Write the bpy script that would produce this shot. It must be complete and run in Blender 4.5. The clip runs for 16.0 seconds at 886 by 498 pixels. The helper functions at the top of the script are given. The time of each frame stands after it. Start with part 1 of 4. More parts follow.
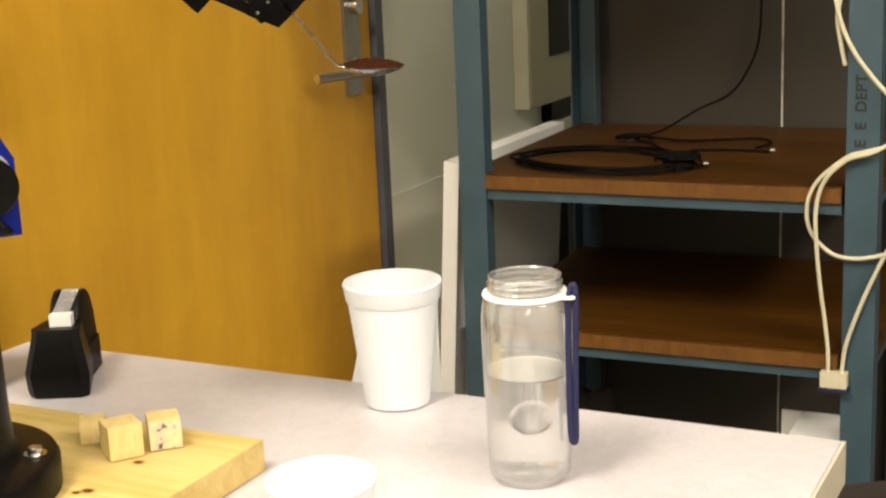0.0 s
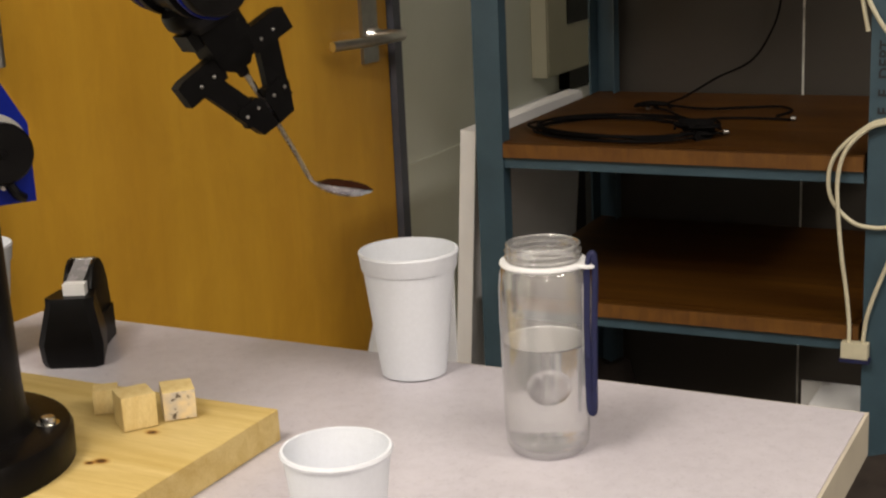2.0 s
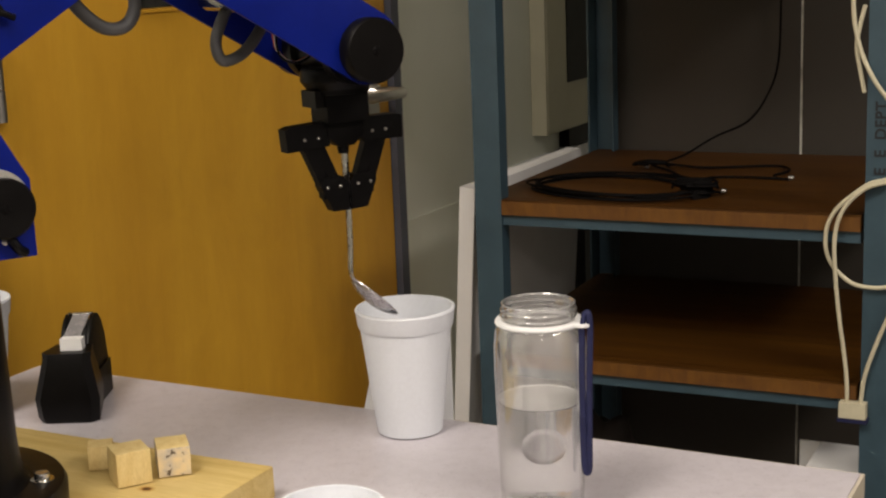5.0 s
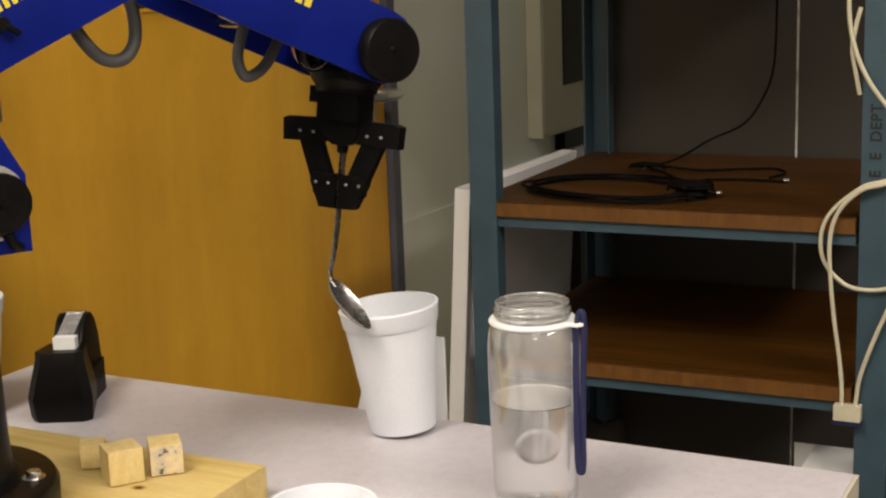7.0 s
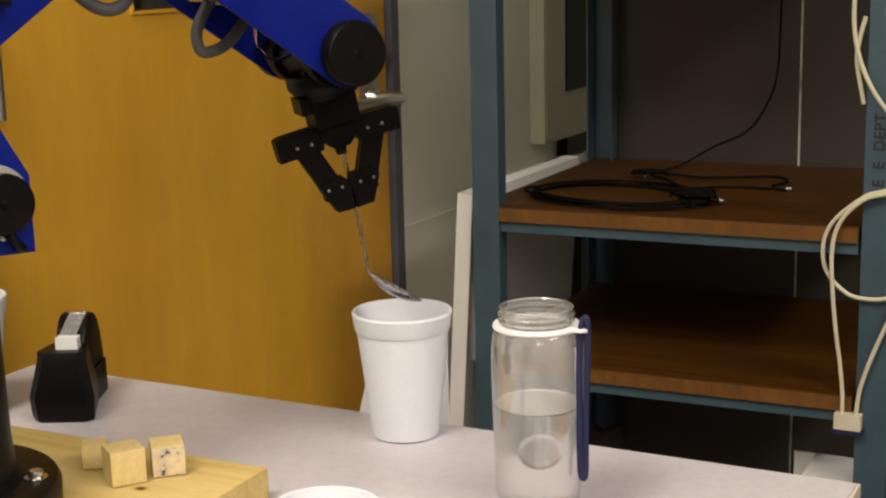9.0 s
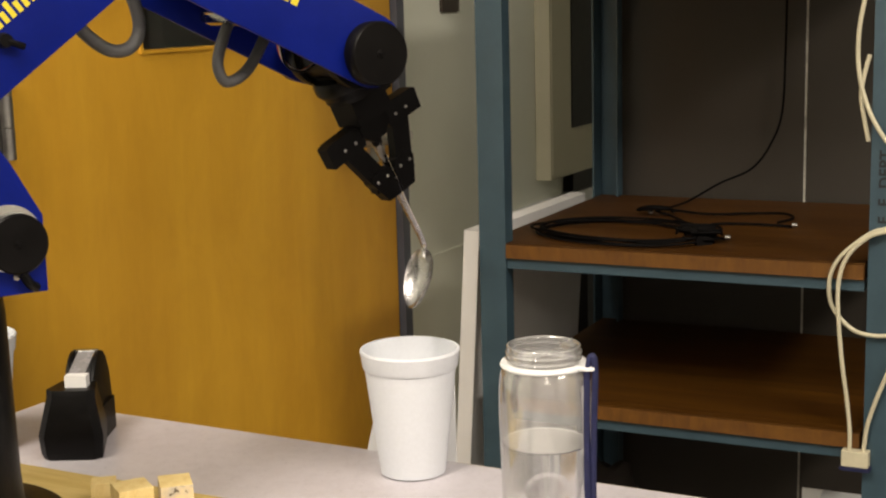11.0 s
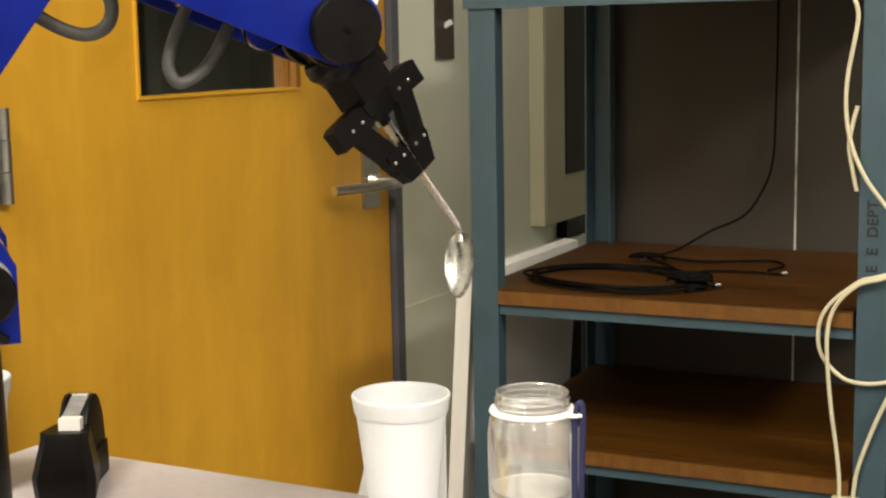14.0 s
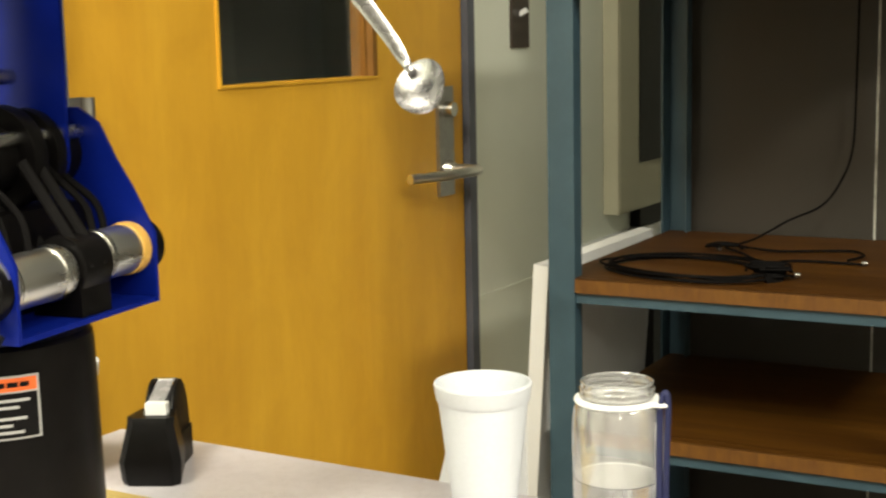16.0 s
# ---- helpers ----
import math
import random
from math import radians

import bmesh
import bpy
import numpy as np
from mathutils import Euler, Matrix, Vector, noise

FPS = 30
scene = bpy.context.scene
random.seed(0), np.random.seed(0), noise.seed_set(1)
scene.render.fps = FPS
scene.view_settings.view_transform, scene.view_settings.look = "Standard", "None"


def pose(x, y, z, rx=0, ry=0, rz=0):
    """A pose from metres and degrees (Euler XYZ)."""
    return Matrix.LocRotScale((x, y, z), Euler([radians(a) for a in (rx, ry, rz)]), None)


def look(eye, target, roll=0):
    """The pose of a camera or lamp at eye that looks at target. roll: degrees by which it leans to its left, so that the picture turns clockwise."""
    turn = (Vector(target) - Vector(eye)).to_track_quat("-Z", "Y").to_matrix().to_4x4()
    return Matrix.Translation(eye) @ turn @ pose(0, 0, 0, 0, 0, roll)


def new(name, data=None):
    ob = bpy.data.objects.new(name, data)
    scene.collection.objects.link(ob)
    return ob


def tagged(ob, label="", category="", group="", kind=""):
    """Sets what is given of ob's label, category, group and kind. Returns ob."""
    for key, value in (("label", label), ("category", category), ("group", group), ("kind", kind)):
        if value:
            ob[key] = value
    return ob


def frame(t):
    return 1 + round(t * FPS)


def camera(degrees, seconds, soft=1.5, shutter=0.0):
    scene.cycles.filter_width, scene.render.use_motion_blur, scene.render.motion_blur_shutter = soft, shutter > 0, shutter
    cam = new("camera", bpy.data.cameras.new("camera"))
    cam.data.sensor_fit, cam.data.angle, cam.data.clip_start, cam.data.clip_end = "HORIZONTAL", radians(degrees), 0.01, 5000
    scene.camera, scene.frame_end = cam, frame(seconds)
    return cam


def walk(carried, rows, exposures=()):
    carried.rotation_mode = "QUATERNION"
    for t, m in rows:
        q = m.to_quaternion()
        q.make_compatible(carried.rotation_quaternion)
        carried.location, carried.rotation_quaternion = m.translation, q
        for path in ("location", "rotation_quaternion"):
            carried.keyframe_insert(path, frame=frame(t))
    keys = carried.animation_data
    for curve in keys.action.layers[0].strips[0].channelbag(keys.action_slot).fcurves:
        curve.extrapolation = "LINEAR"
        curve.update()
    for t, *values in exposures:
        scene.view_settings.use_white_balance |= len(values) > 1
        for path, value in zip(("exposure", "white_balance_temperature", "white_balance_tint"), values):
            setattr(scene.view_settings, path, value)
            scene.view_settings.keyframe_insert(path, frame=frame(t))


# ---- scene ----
cam = camera(35.45, 16.0, soft=2.2, shutter=0.5)


def aim(x, y, z, yaw, pitch, roll):
    """A camera pose from an eye and degrees of yaw (to the left of +y), pitch (up) and roll."""
    a, b = radians(yaw), radians(pitch)
    ahead = Vector((-math.sin(a) * math.cos(b), math.cos(a) * math.cos(b), math.sin(b)))
    return look(Vector((x, y, z)), Vector((x, y, z)) + ahead, roll)


PATH = [
    (0, 1.1860, -0.0066, 1.1786, 26.443, -12.994, -2.497),
    (0.5, 1.1850, 0.0038, 1.1730, 26.989, -14.587, -3.111),
    (1, 1.1784, 0.0111, 1.1691, 27.510, -15.802, -3.145),
    (1.5, 1.1787, 0.0104, 1.1694, 27.258, -15.146, -2.882),
    (2, 1.1788, 0.0072, 1.1728, 27.201, -14.170, -2.661),
    (2.5, 1.1815, 0.0059, 1.1742, 27.060, -13.384, -2.601),
    (3, 1.1831, 0.0022, 1.1754, 27.207, -12.934, -2.633),
    (3.5, 1.1846, -0.0002, 1.1757, 27.157, -12.549, -2.462),
    (4, 1.1856, 0.0026, 1.1767, 27.115, -12.287, -2.513),
    (6.5, 1.1823, 0.0068, 1.1728, 27.248, -11.612, -1.874),
    (7, 1.1850, 0.0077, 1.1714, 26.993, -11.725, -2.038),
    (7.5, 1.1861, 0.0091, 1.1714, 26.792, -11.759, -2.004),
    (8, 1.1859, 0.0070, 1.1713, 26.882, -11.545, -1.875),
    (8.5, 1.1845, 0.0061, 1.1725, 26.819, -11.499, -1.518),
    (9, 1.1812, 0.0052, 1.1714, 26.938, -11.538, -1.378),
    (9.5, 1.1830, 0.0048, 1.1708, 26.882, -11.382, -1.360),
    (10, 1.1829, 0.0024, 1.1734, 27.044, -10.725, -1.523),
    (12.5, 1.1840, -0.0025, 1.1769, 27.332, -9.933, -1.386),
    (13, 1.1868, -0.0041, 1.1782, 27.429, -9.772, -1.301),
    (13.5, 1.1892, -0.0080, 1.1810, 27.157, -9.049, -1.135),
    (14, 1.1938, -0.0129, 1.1815, 26.948, -8.305, -1.090),
    (14.5, 1.1923, -0.0165, 1.1817, 26.880, -7.960, -0.948),
    (15, 1.1882, -0.0192, 1.1799, 27.332, -8.714, -0.714),
    (15.5, 1.1857, -0.0188, 1.1840, 27.937, -8.809, -0.931),
    (16, 1.1832, -0.0252, 1.1840, 29.717, -8.766, -1.246),
]
EXPOSURE = [(0, 0.88, 7100, 10.0), (0.5, 0.58, 6750, 10.5), (1, 0.35, 6550, 11.0), (1.5, 0.12, 6500, 13.0), (2.2, 0.02, 6550, 16.1), (3, -0.05, 6550, 16.5), (4.2, -0.09, 6560, 16.9), (5.4, 0.05, 6600, 16.1), (7, 0.21, 6650, 15.0), (10, 0.23, 6750, 15.0), (11.2, 0.5, 6800, 13.4), (12.3, 0.7, 6750, 11.0), (13, 0.67, 6790, 10.6), (14, 0.83, 6850, 10.0), (14.6, 0.93, 6820, 7.6), (16, 1.03, 6700, 3.0)]
walk(cam, [(t, aim(*row)) for t, *row in PATH], EXPOSURE)

# ---- light ----
world = bpy.data.worlds.new("world")
scene.world = world
world.use_nodes = True
world.node_tree.nodes["Background"].inputs[0].default_value = (0.5, 0.5, 0.5, 1)
world.node_tree.nodes["Background"].inputs[1].default_value = 0.001


def ceiling_lamp(x, y, power, sx=0.55, sy=1.15):
    """Area lamp in the face of an unseen ceiling fluorescent panel, or added fill."""
    data = bpy.data.lights.new("panel_light", "AREA")
    data.shape, data.size, data.size_y, data.energy, data.color = "RECTANGLE", sx, sy, power, (1.0, 0.925, 0.80)
    ob = new("panel_light", data)
    ob.matrix_world = look((x, y, 2.655), (x, y, 0))
    return ob


# Set from the cast shadows, except the second: fill added for the door.
PANELS = [(0.40, -0.45, 44.0), (1.75, -0.20, 18.0), (3.0, 0.5, 52.0), (2.9, -2.5, 32.0)]
for px, py, power in PANELS:
    ceiling_lamp(px, py, power)

# ---- materials ----
def material(name, color, rough=0.5, metal=0.0, spec=0.5):
    """A node material with its principled shader; returns material, tree, shader."""
    m = bpy.data.materials.new(name)
    m.use_nodes = True
    nt = m.node_tree
    sh = nt.nodes["Principled BSDF"]
    sh.inputs["Base Color"].default_value = (*color, 1)
    sh.inputs["Roughness"].default_value = rough
    sh.inputs["Metallic"].default_value = metal
    sh.inputs["Specular IOR Level"].default_value = spec
    m.diffuse_color = (*color, 1)
    return m, nt, sh


def coords(nt, scale=(1, 1, 1), rot=(0, 0, 0), kind="Object"):
    tc, mp = nt.nodes.new("ShaderNodeTexCoord"), nt.nodes.new("ShaderNodeMapping")
    mp.inputs["Scale"].default_value, mp.inputs["Rotation"].default_value = scale, rot
    nt.links.new(tc.outputs[kind], mp.inputs["Vector"])
    return mp.outputs["Vector"]


def noisy(nt, vec, scale, detail=4.0, rough=0.6, distort=0.0):
    n = nt.nodes.new("ShaderNodeTexNoise")
    n.inputs["Scale"].default_value, n.inputs["Detail"].default_value = scale, detail
    n.inputs["Roughness"].default_value, n.inputs["Distortion"].default_value = rough, distort
    nt.links.new(vec, n.inputs["Vector"])
    return n.outputs["Fac"]


def ramp(nt, fac, stops):
    r = nt.nodes.new("ShaderNodeValToRGB")
    while len(r.color_ramp.elements) < len(stops):
        r.color_ramp.elements.new(0.5)
    for e, (p, c) in zip(r.color_ramp.elements, stops):
        e.position, e.color = p, (*c, 1)
    nt.links.new(fac, r.inputs["Fac"])
    return r.outputs["Color"]


def mixed(nt, a, b, fac, mode="MIX"):
    m = nt.nodes.new("ShaderNodeMix")
    m.data_type, m.blend_type = "RGBA", mode
    for sock, v in ((m.inputs[0], fac), (m.inputs[6], a), (m.inputs[7], b)):
        if isinstance(v, bpy.types.NodeSocket):
            nt.links.new(v, sock)
        else:
            sock.default_value = v if isinstance(v, float) else (*v, 1)
    return m.outputs[2]


def bumped(nt, sh, fac, strength=0.2, dist=0.001):
    b = nt.nodes.new("ShaderNodeBump")
    b.inputs["Strength"].default_value, b.inputs["Distance"].default_value = strength, dist
    nt.links.new(fac, b.inputs["Height"])
    nt.links.new(b.outputs["Normal"], sh.inputs["Normal"])


def surface(name, color, rough=0.5, metal=0.0, var=0.25, scale=30.0, bump=0.15, fine=250.0, spec=0.5, squash=(1, 1, 1)):
    """A surface with variation at two scales: broad stains and fine grain."""
    m, nt, sh = material(name, color, rough, metal, spec)
    vec = coords(nt, squash)
    broad, grain = noisy(nt, vec, scale), noisy(nt, vec, fine, 3)
    lo = tuple(c * (1 - var) for c in color)
    hi = tuple(min(1, c * (1 + var * 0.6)) for c in color)
    col = ramp(nt, broad, [(0.3, lo), (0.7, hi)])
    g = ramp(nt, grain, [(0.3, (1 - var * 0.4,) * 3), (0.7, (1.0,) * 3)])
    nt.links.new(mixed(nt, col, g, 1.0, "MULTIPLY"), sh.inputs["Base Color"])
    rr = nt.nodes.new("ShaderNodeMapRange")
    rr.inputs["To Min"].default_value, rr.inputs["To Max"].default_value = max(0.02, rough - 0.08), min(1, rough + 0.1)
    nt.links.new(broad, rr.inputs["Value"])
    nt.links.new(rr.outputs["Result"], sh.inputs["Roughness"])
    if bump:
        bumped(nt, sh, grain, bump)
    return m


def veneer(name, light, dark, squash, rough=0.35, scale=4.0, spec=0.4):
    """Wood veneer with long grain: squash makes the grain run along one axis."""
    m, nt, sh = material(name, light, rough, 0, spec)
    vec = coords(nt, squash)
    figure = noisy(nt, vec, scale, 5, 0.55, 0.6)
    pores = noisy(nt, coords(nt, tuple(6 * s for s in squash)), scale * 4, 3)
    cloud = noisy(nt, coords(nt), 2.2, 2)
    col = ramp(nt, figure, [(0.3, dark), (0.65, light)])
    col = mixed(nt, col, ramp(nt, pores, [(0.35, (0.86, 0.84, 0.8)), (0.6, (1, 1, 1))]), 1.0, "MULTIPLY")
    col = mixed(nt, col, ramp(nt, cloud, [(0.3, (0.9, 0.88, 0.85)), (0.7, (1, 1, 1))]), 1.0, "MULTIPLY")
    nt.links.new(col, sh.inputs["Base Color"])
    bumped(nt, sh, pores, 0.06)
    return m


def soft_veneer(name):
    """Honey birch veneer: broad soft bands up the door, blotches, faint pores."""
    m, nt, sh = material(name, (0.60, 0.34, 0.05), 0.36, 0, 0.4)
    bands = noisy(nt, coords(nt, (2, 2, 0.22)), 3.2, 3, 0.5, 0.5)
    blots = noisy(nt, coords(nt, (1, 1.4, 0.8)), 6.5, 4, 0.6, 0.8)
    flame = noisy(nt, coords(nt, (9, 9, 0.9)), 3.0, 4, 0.6, 1.2)
    pores = noisy(nt, coords(nt, (60, 60, 3)), 8, 2)
    col = ramp(nt, bands, [(0.3, (0.595, 0.312, 0.028)), (0.7, (0.690, 0.385, 0.038))])
    col = mixed(nt, col, ramp(nt, blots, [(0.32, (0.87, 0.85, 0.80)), (0.62, (1, 1, 1))]), 0.8, "MULTIPLY")
    col = mixed(nt, col, ramp(nt, flame, [(0.35, (0.93, 0.91, 0.88)), (0.6, (1, 1, 1))]), 0.45, "MULTIPLY")
    col = mixed(nt, col, ramp(nt, pores, [(0.3, (0.93, 0.92, 0.9)), (0.55, (1, 1, 1))]), 0.4, "MULTIPLY")
    nt.links.new(col, sh.inputs["Base Color"])
    bumped(nt, sh, pores, 0.03)
    return m


DOOR_WOOD = soft_veneer("door_wood")
SHELF_WOOD = veneer("shelf_wood", (0.078, 0.0305, 0.0018), (0.040, 0.0138, 0.0009), (1.2, 14, 14), 0.5, 3.0, 0.25)
EDGE_WOOD = veneer("edge_wood", (0.165, 0.070, 0.010), (0.10, 0.038, 0.006), (16, 16, 5), 0.5, 5.0)
BLOCK_PINE = veneer("block_pine", (0.82, 0.67, 0.33), (0.70, 0.52, 0.22), (18, 18, 3), 0.6, 4.0)
WALL = surface("wall_paint", (0.79, 0.82, 0.72), 0.6, var=0.05, scale=3, fine=400, bump=0.12)
BACK_PANEL = surface("grey_panel", (0.037, 0.031, 0.0245), 0.55, var=0.06, scale=4, fine=300)
CEILING = surface("ceiling_tile", (0.75, 0.74, 0.70), 0.9, var=0.06, scale=6, fine=150)
# For the unseen walls: darkened so that less light bounces off them.
DARKENED_WALL = surface("far_wall_paint", (0.27, 0.26, 0.23), 0.6, var=0.05, scale=3, fine=400, bump=0.12)
FLOOR = surface("floor_vinyl", (0.085, 0.078, 0.07), 0.4, var=0.15, scale=5, fine=120)
JAMB = surface("door_frame_paint", (0.078, 0.084, 0.108), 0.4, var=0.12, scale=20)

def speckled(name):
    """Pale grey laminate with mottling and fine dark and light flecks."""
    m, nt, sh = material(name, (0.6, 0.57, 0.58), 0.30, 0, 0.45)
    cloud, mott, fleck = noisy(nt, coords(nt), 7, 4), noisy(nt, coords(nt), 75, 5, 0.7), noisy(nt, coords(nt), 330, 2)
    col = ramp(nt, cloud, [(0.3, (0.50, 0.475, 0.515)), (0.7, (0.555, 0.53, 0.572))])
    col = mixed(nt, col, ramp(nt, mott, [(0.32, (0.83, 0.82, 0.82)), (0.58, (1, 1, 1))]), 0.5, "MULTIPLY")
    col = mixed(nt, col, ramp(nt, fleck, [(0.3, (0.72, 0.71, 0.72)), (0.42, (1, 1, 1))]), 0.45, "MULTIPLY")
    nt.links.new(col, sh.inputs["Base Color"])
    bumped(nt, sh, mott, 0.04)
    return m


LAMINATE = speckled("table_laminate")
TABLE_EDGE = surface("table_edge", (0.52, 0.47, 0.38), 0.45, var=0.08, scale=30)
RACK_PAINT = surface("rack_paint", (0.038, 0.073, 0.098), 0.42, var=0.16, scale=18, fine=180)
WHITE_PLASTIC = surface("white_plastic", (0.75, 0.76, 0.77), 0.45, var=0.04, scale=15)
FOAM = surface("foam", (0.703, 0.732, 0.787), 0.62, var=0.03, scale=260, fine=700, bump=0.25)
BLACK_PAINT = surface("black_paint", (0.005, 0.0042, 0.004), 0.34, var=0.3, scale=40, spec=0.11)
BLACK_PLASTIC = surface("black_plastic", (0.0035, 0.003, 0.003), 0.38, var=0.3, scale=60, spec=0.14)
BLUE_PAINT = surface("blue_paint", (0.002, 0.010, 0.17), 0.36, var=0.12, scale=25, spec=0.16)
STEEL = surface("steel", (0.62, 0.61, 0.58), 0.24, 1.0, var=0.12, scale=60, bump=0.03)
BRUSHED = surface("brushed_steel", (0.40, 0.39, 0.37), 0.38, 1.0, var=0.15, scale=60, bump=0.05)
SPOON_STEEL = surface("spoon_steel", (0.50, 0.49, 0.50), 0.26, 1.0, var=0.1, scale=90, bump=0.02)
GLASS, _nt, _sh = material("pane_glass", (0.85, 0.85, 0.85), 0.03)
_sh.inputs["Transmission Weight"].default_value = 1.0


def thin_clear(name, haze):
    """Thin clear plastic: light passes straight, the surface shines towards its edges, a little haze."""
    m, nt, sh = material(name, (0.9, 0.9, 0.9), 0.5)
    straight, gloss = nt.nodes.new("ShaderNodeBsdfTransparent"), nt.nodes.new("ShaderNodeBsdfGlossy")
    straight.inputs["Color"].default_value = (0.99, 0.99, 0.99, 1)
    gloss.inputs["Roughness"].default_value = 0.06
    rim, coat, fog = nt.nodes.new("ShaderNodeLayerWeight"), nt.nodes.new("ShaderNodeMixShader"), nt.nodes.new("ShaderNodeMixShader")
    rim.inputs["Blend"].default_value = 0.30
    fog.inputs[0].default_value = haze
    nt.links.new(straight.outputs[0], fog.inputs[1]), nt.links.new(sh.outputs[0], fog.inputs[2])
    least = nt.nodes.new("ShaderNodeMath")
    least.operation, least.inputs[1].default_value = "MAXIMUM", 0.07
    nt.links.new(rim.outputs["Facing"], least.inputs[0])
    nt.links.new(least.outputs[0], coat.inputs[0])
    nt.links.new(fog.outputs[0], coat.inputs[1]), nt.links.new(gloss.outputs[0], coat.inputs[2])
    nt.links.new(coat.outputs[0], nt.nodes["Material Output"].inputs["Surface"])
    return m


def clear_solid(name, ior, tint, blur):
    """Clear refracting stuff: water or moulded plastic."""
    m, nt, sh = material(name, tint, blur)
    sh.inputs["Transmission Weight"].default_value, sh.inputs["IOR"].default_value = 1.0, ior
    wave = noisy(nt, coords(nt), 45, 2)
    bumped(nt, sh, wave, 0.05, 0.002)
    return m


CLEAR = thin_clear("clear_plastic", 0.10)
THREAD = thin_clear("thread_plastic", 0.22)
FROSTED = thin_clear("frosted_plastic", 0.45)
# Mostly white haze, in place of the ceiling's reflection on the water.
WATER_SHEEN = thin_clear("water_surface", 0.92)
WATER = clear_solid("water", 1.333, (0.985, 0.99, 0.995), 0.16)
MOULDED = clear_solid("moulded_plastic", 1.36, (0.97, 0.97, 0.97), 0.2)
BROWN_PLATE = surface("brown_plate", (0.035, 0.022, 0.016), 0.35, var=0.1)
STENCIL = surface("stencil_ink", (0.012, 0.014, 0.018), 0.6, var=0.3, scale=200)
# Pale and patchy, for light coming through the gap between the panels.
SEAM_LIGHT = surface("seam_strip", (0.82, 0.79, 0.70), 0.4, var=0.5, scale=28)
SATIN = surface("satin_steel", (0.88, 0.86, 0.82), 0.30, 1.0, var=0.1, scale=60, bump=0.04)
BLUE_CORD = surface("blue_cord", (0.005, 0.008, 0.055), 0.7, var=0.25, scale=300)
TAPE = surface("clear_tape", (0.22, 0.22, 0.235), 0.25, var=0.1, scale=80)
BEIGE_CABLE = surface("beige_cable", (0.56, 0.52, 0.38), 0.5, var=0.08, scale=80)
# Darker copy of the wall paint, for the shadow cast on the lower wall.
SHADOW_BAND = surface("dado_paint", (0.72, 0.74, 0.63), 0.6, var=0.05, scale=3, fine=400)
CREAM = surface("cream_enamel", (0.47, 0.45, 0.325), 0.45, var=0.05, scale=8)
DARK_BAG = surface("dark_brown", (0.03, 0.022, 0.018), 0.6, var=0.3, scale=40)
HOSE = surface("grey_hose", (0.07, 0.07, 0.072), 0.5, var=0.15, scale=90)
YELLOW_INK = surface("yellow_ink", (0.75, 0.62, 0.03), 0.5, var=0.08)
ORANGE = surface("orange_plastic", (0.75, 0.13, 0.02), 0.5, var=0.08)
COFFEE = surface("coffee_powder", (0.040, 0.0115, 0.004), 0.95, var=0.5, scale=900, bump=0.6, fine=1500, spec=0.08)
AMBER = surface("amber_tape", (0.62, 0.36, 0.08), 0.4, var=0.1)
DARK_BEAD = surface("dark_bead", (0.22, 0.095, 0.012), 0.45, var=0.15, scale=20)
ALUMINIUM = surface("aluminium", (0.72, 0.71, 0.68), 0.28, 1.0, var=0.08, scale=40, bump=0.03, squash=(1, 0.1, 1))


def knotty_pine(name, knots):
    """Pine with long grain that swirls round dark knots given as (x, y, radius)."""
    m, nt, sh = material(name, (0.78, 0.58, 0.27), 0.5, 0, 0.35)
    vec = coords(nt, (1.2, 22, 22))
    fig = noisy(nt, vec, 2.4, 5, 0.55, 0.8)
    col = ramp(nt, fig, [(0.3, (0.52, 0.37, 0.12)), (0.62, (0.63, 0.485, 0.20))])
    pores = noisy(nt, coords(nt, (8, 120, 120)), 6, 3)
    col = mixed(nt, col, ramp(nt, pores, [(0.3, (0.88, 0.85, 0.78)), (0.6, (1, 1, 1))]), 1.0, "MULTIPLY")
    wob = noisy(nt, coords(nt), 60, 3)
    for x, y, r in knots:
        d = nt.nodes.new("ShaderNodeVectorMath")
        d.operation = "DISTANCE"
        d.inputs[1].default_value = (x, y * 1.35, 0)
        nt.links.new(coords(nt, (1, 1.35, 0)), d.inputs[0])
        s = nt.nodes.new("ShaderNodeMath")
        s.operation = "MULTIPLY_ADD"
        nt.links.new(wob, s.inputs[0])
        s.inputs[1].default_value = r * 1.1
        nt.links.new(d.outputs["Value"], s.inputs[2])
        k = nt.nodes.new("ShaderNodeMapRange")
        k.inputs["From Min"].default_value, k.inputs["From Max"].default_value = r * 1.1, r * 2.6
        k.inputs["To Min"].default_value, k.inputs["To Max"].default_value = 0.0, 1.0
        nt.links.new(s.outputs[0], k.inputs["Value"])
        tint = ramp(nt, k.outputs["Result"], [(0.0, (0.10, 0.05, 0.025)), (0.25, (0.35, 0.2, 0.09)), (0.5, (0.75, 0.6, 0.42)), (1.0, (1, 1, 1))])
        col = mixed(nt, col, tint, 1.0, "MULTIPLY")
    nt.links.new(col, sh.inputs["Base Color"])
    bumped(nt, sh, pores, 0.1)
    return m


PINE_KNOTTY = knotty_pine("knotty_pine", [(0.503, 0.748, 0.0045), (0.497, 0.742, 0.003), (0.503, 0.809, 0.004), (0.517, 0.629, 0.005), (0.470, 0.70, 0.0025), (0.30, 0.84, 0.005)])


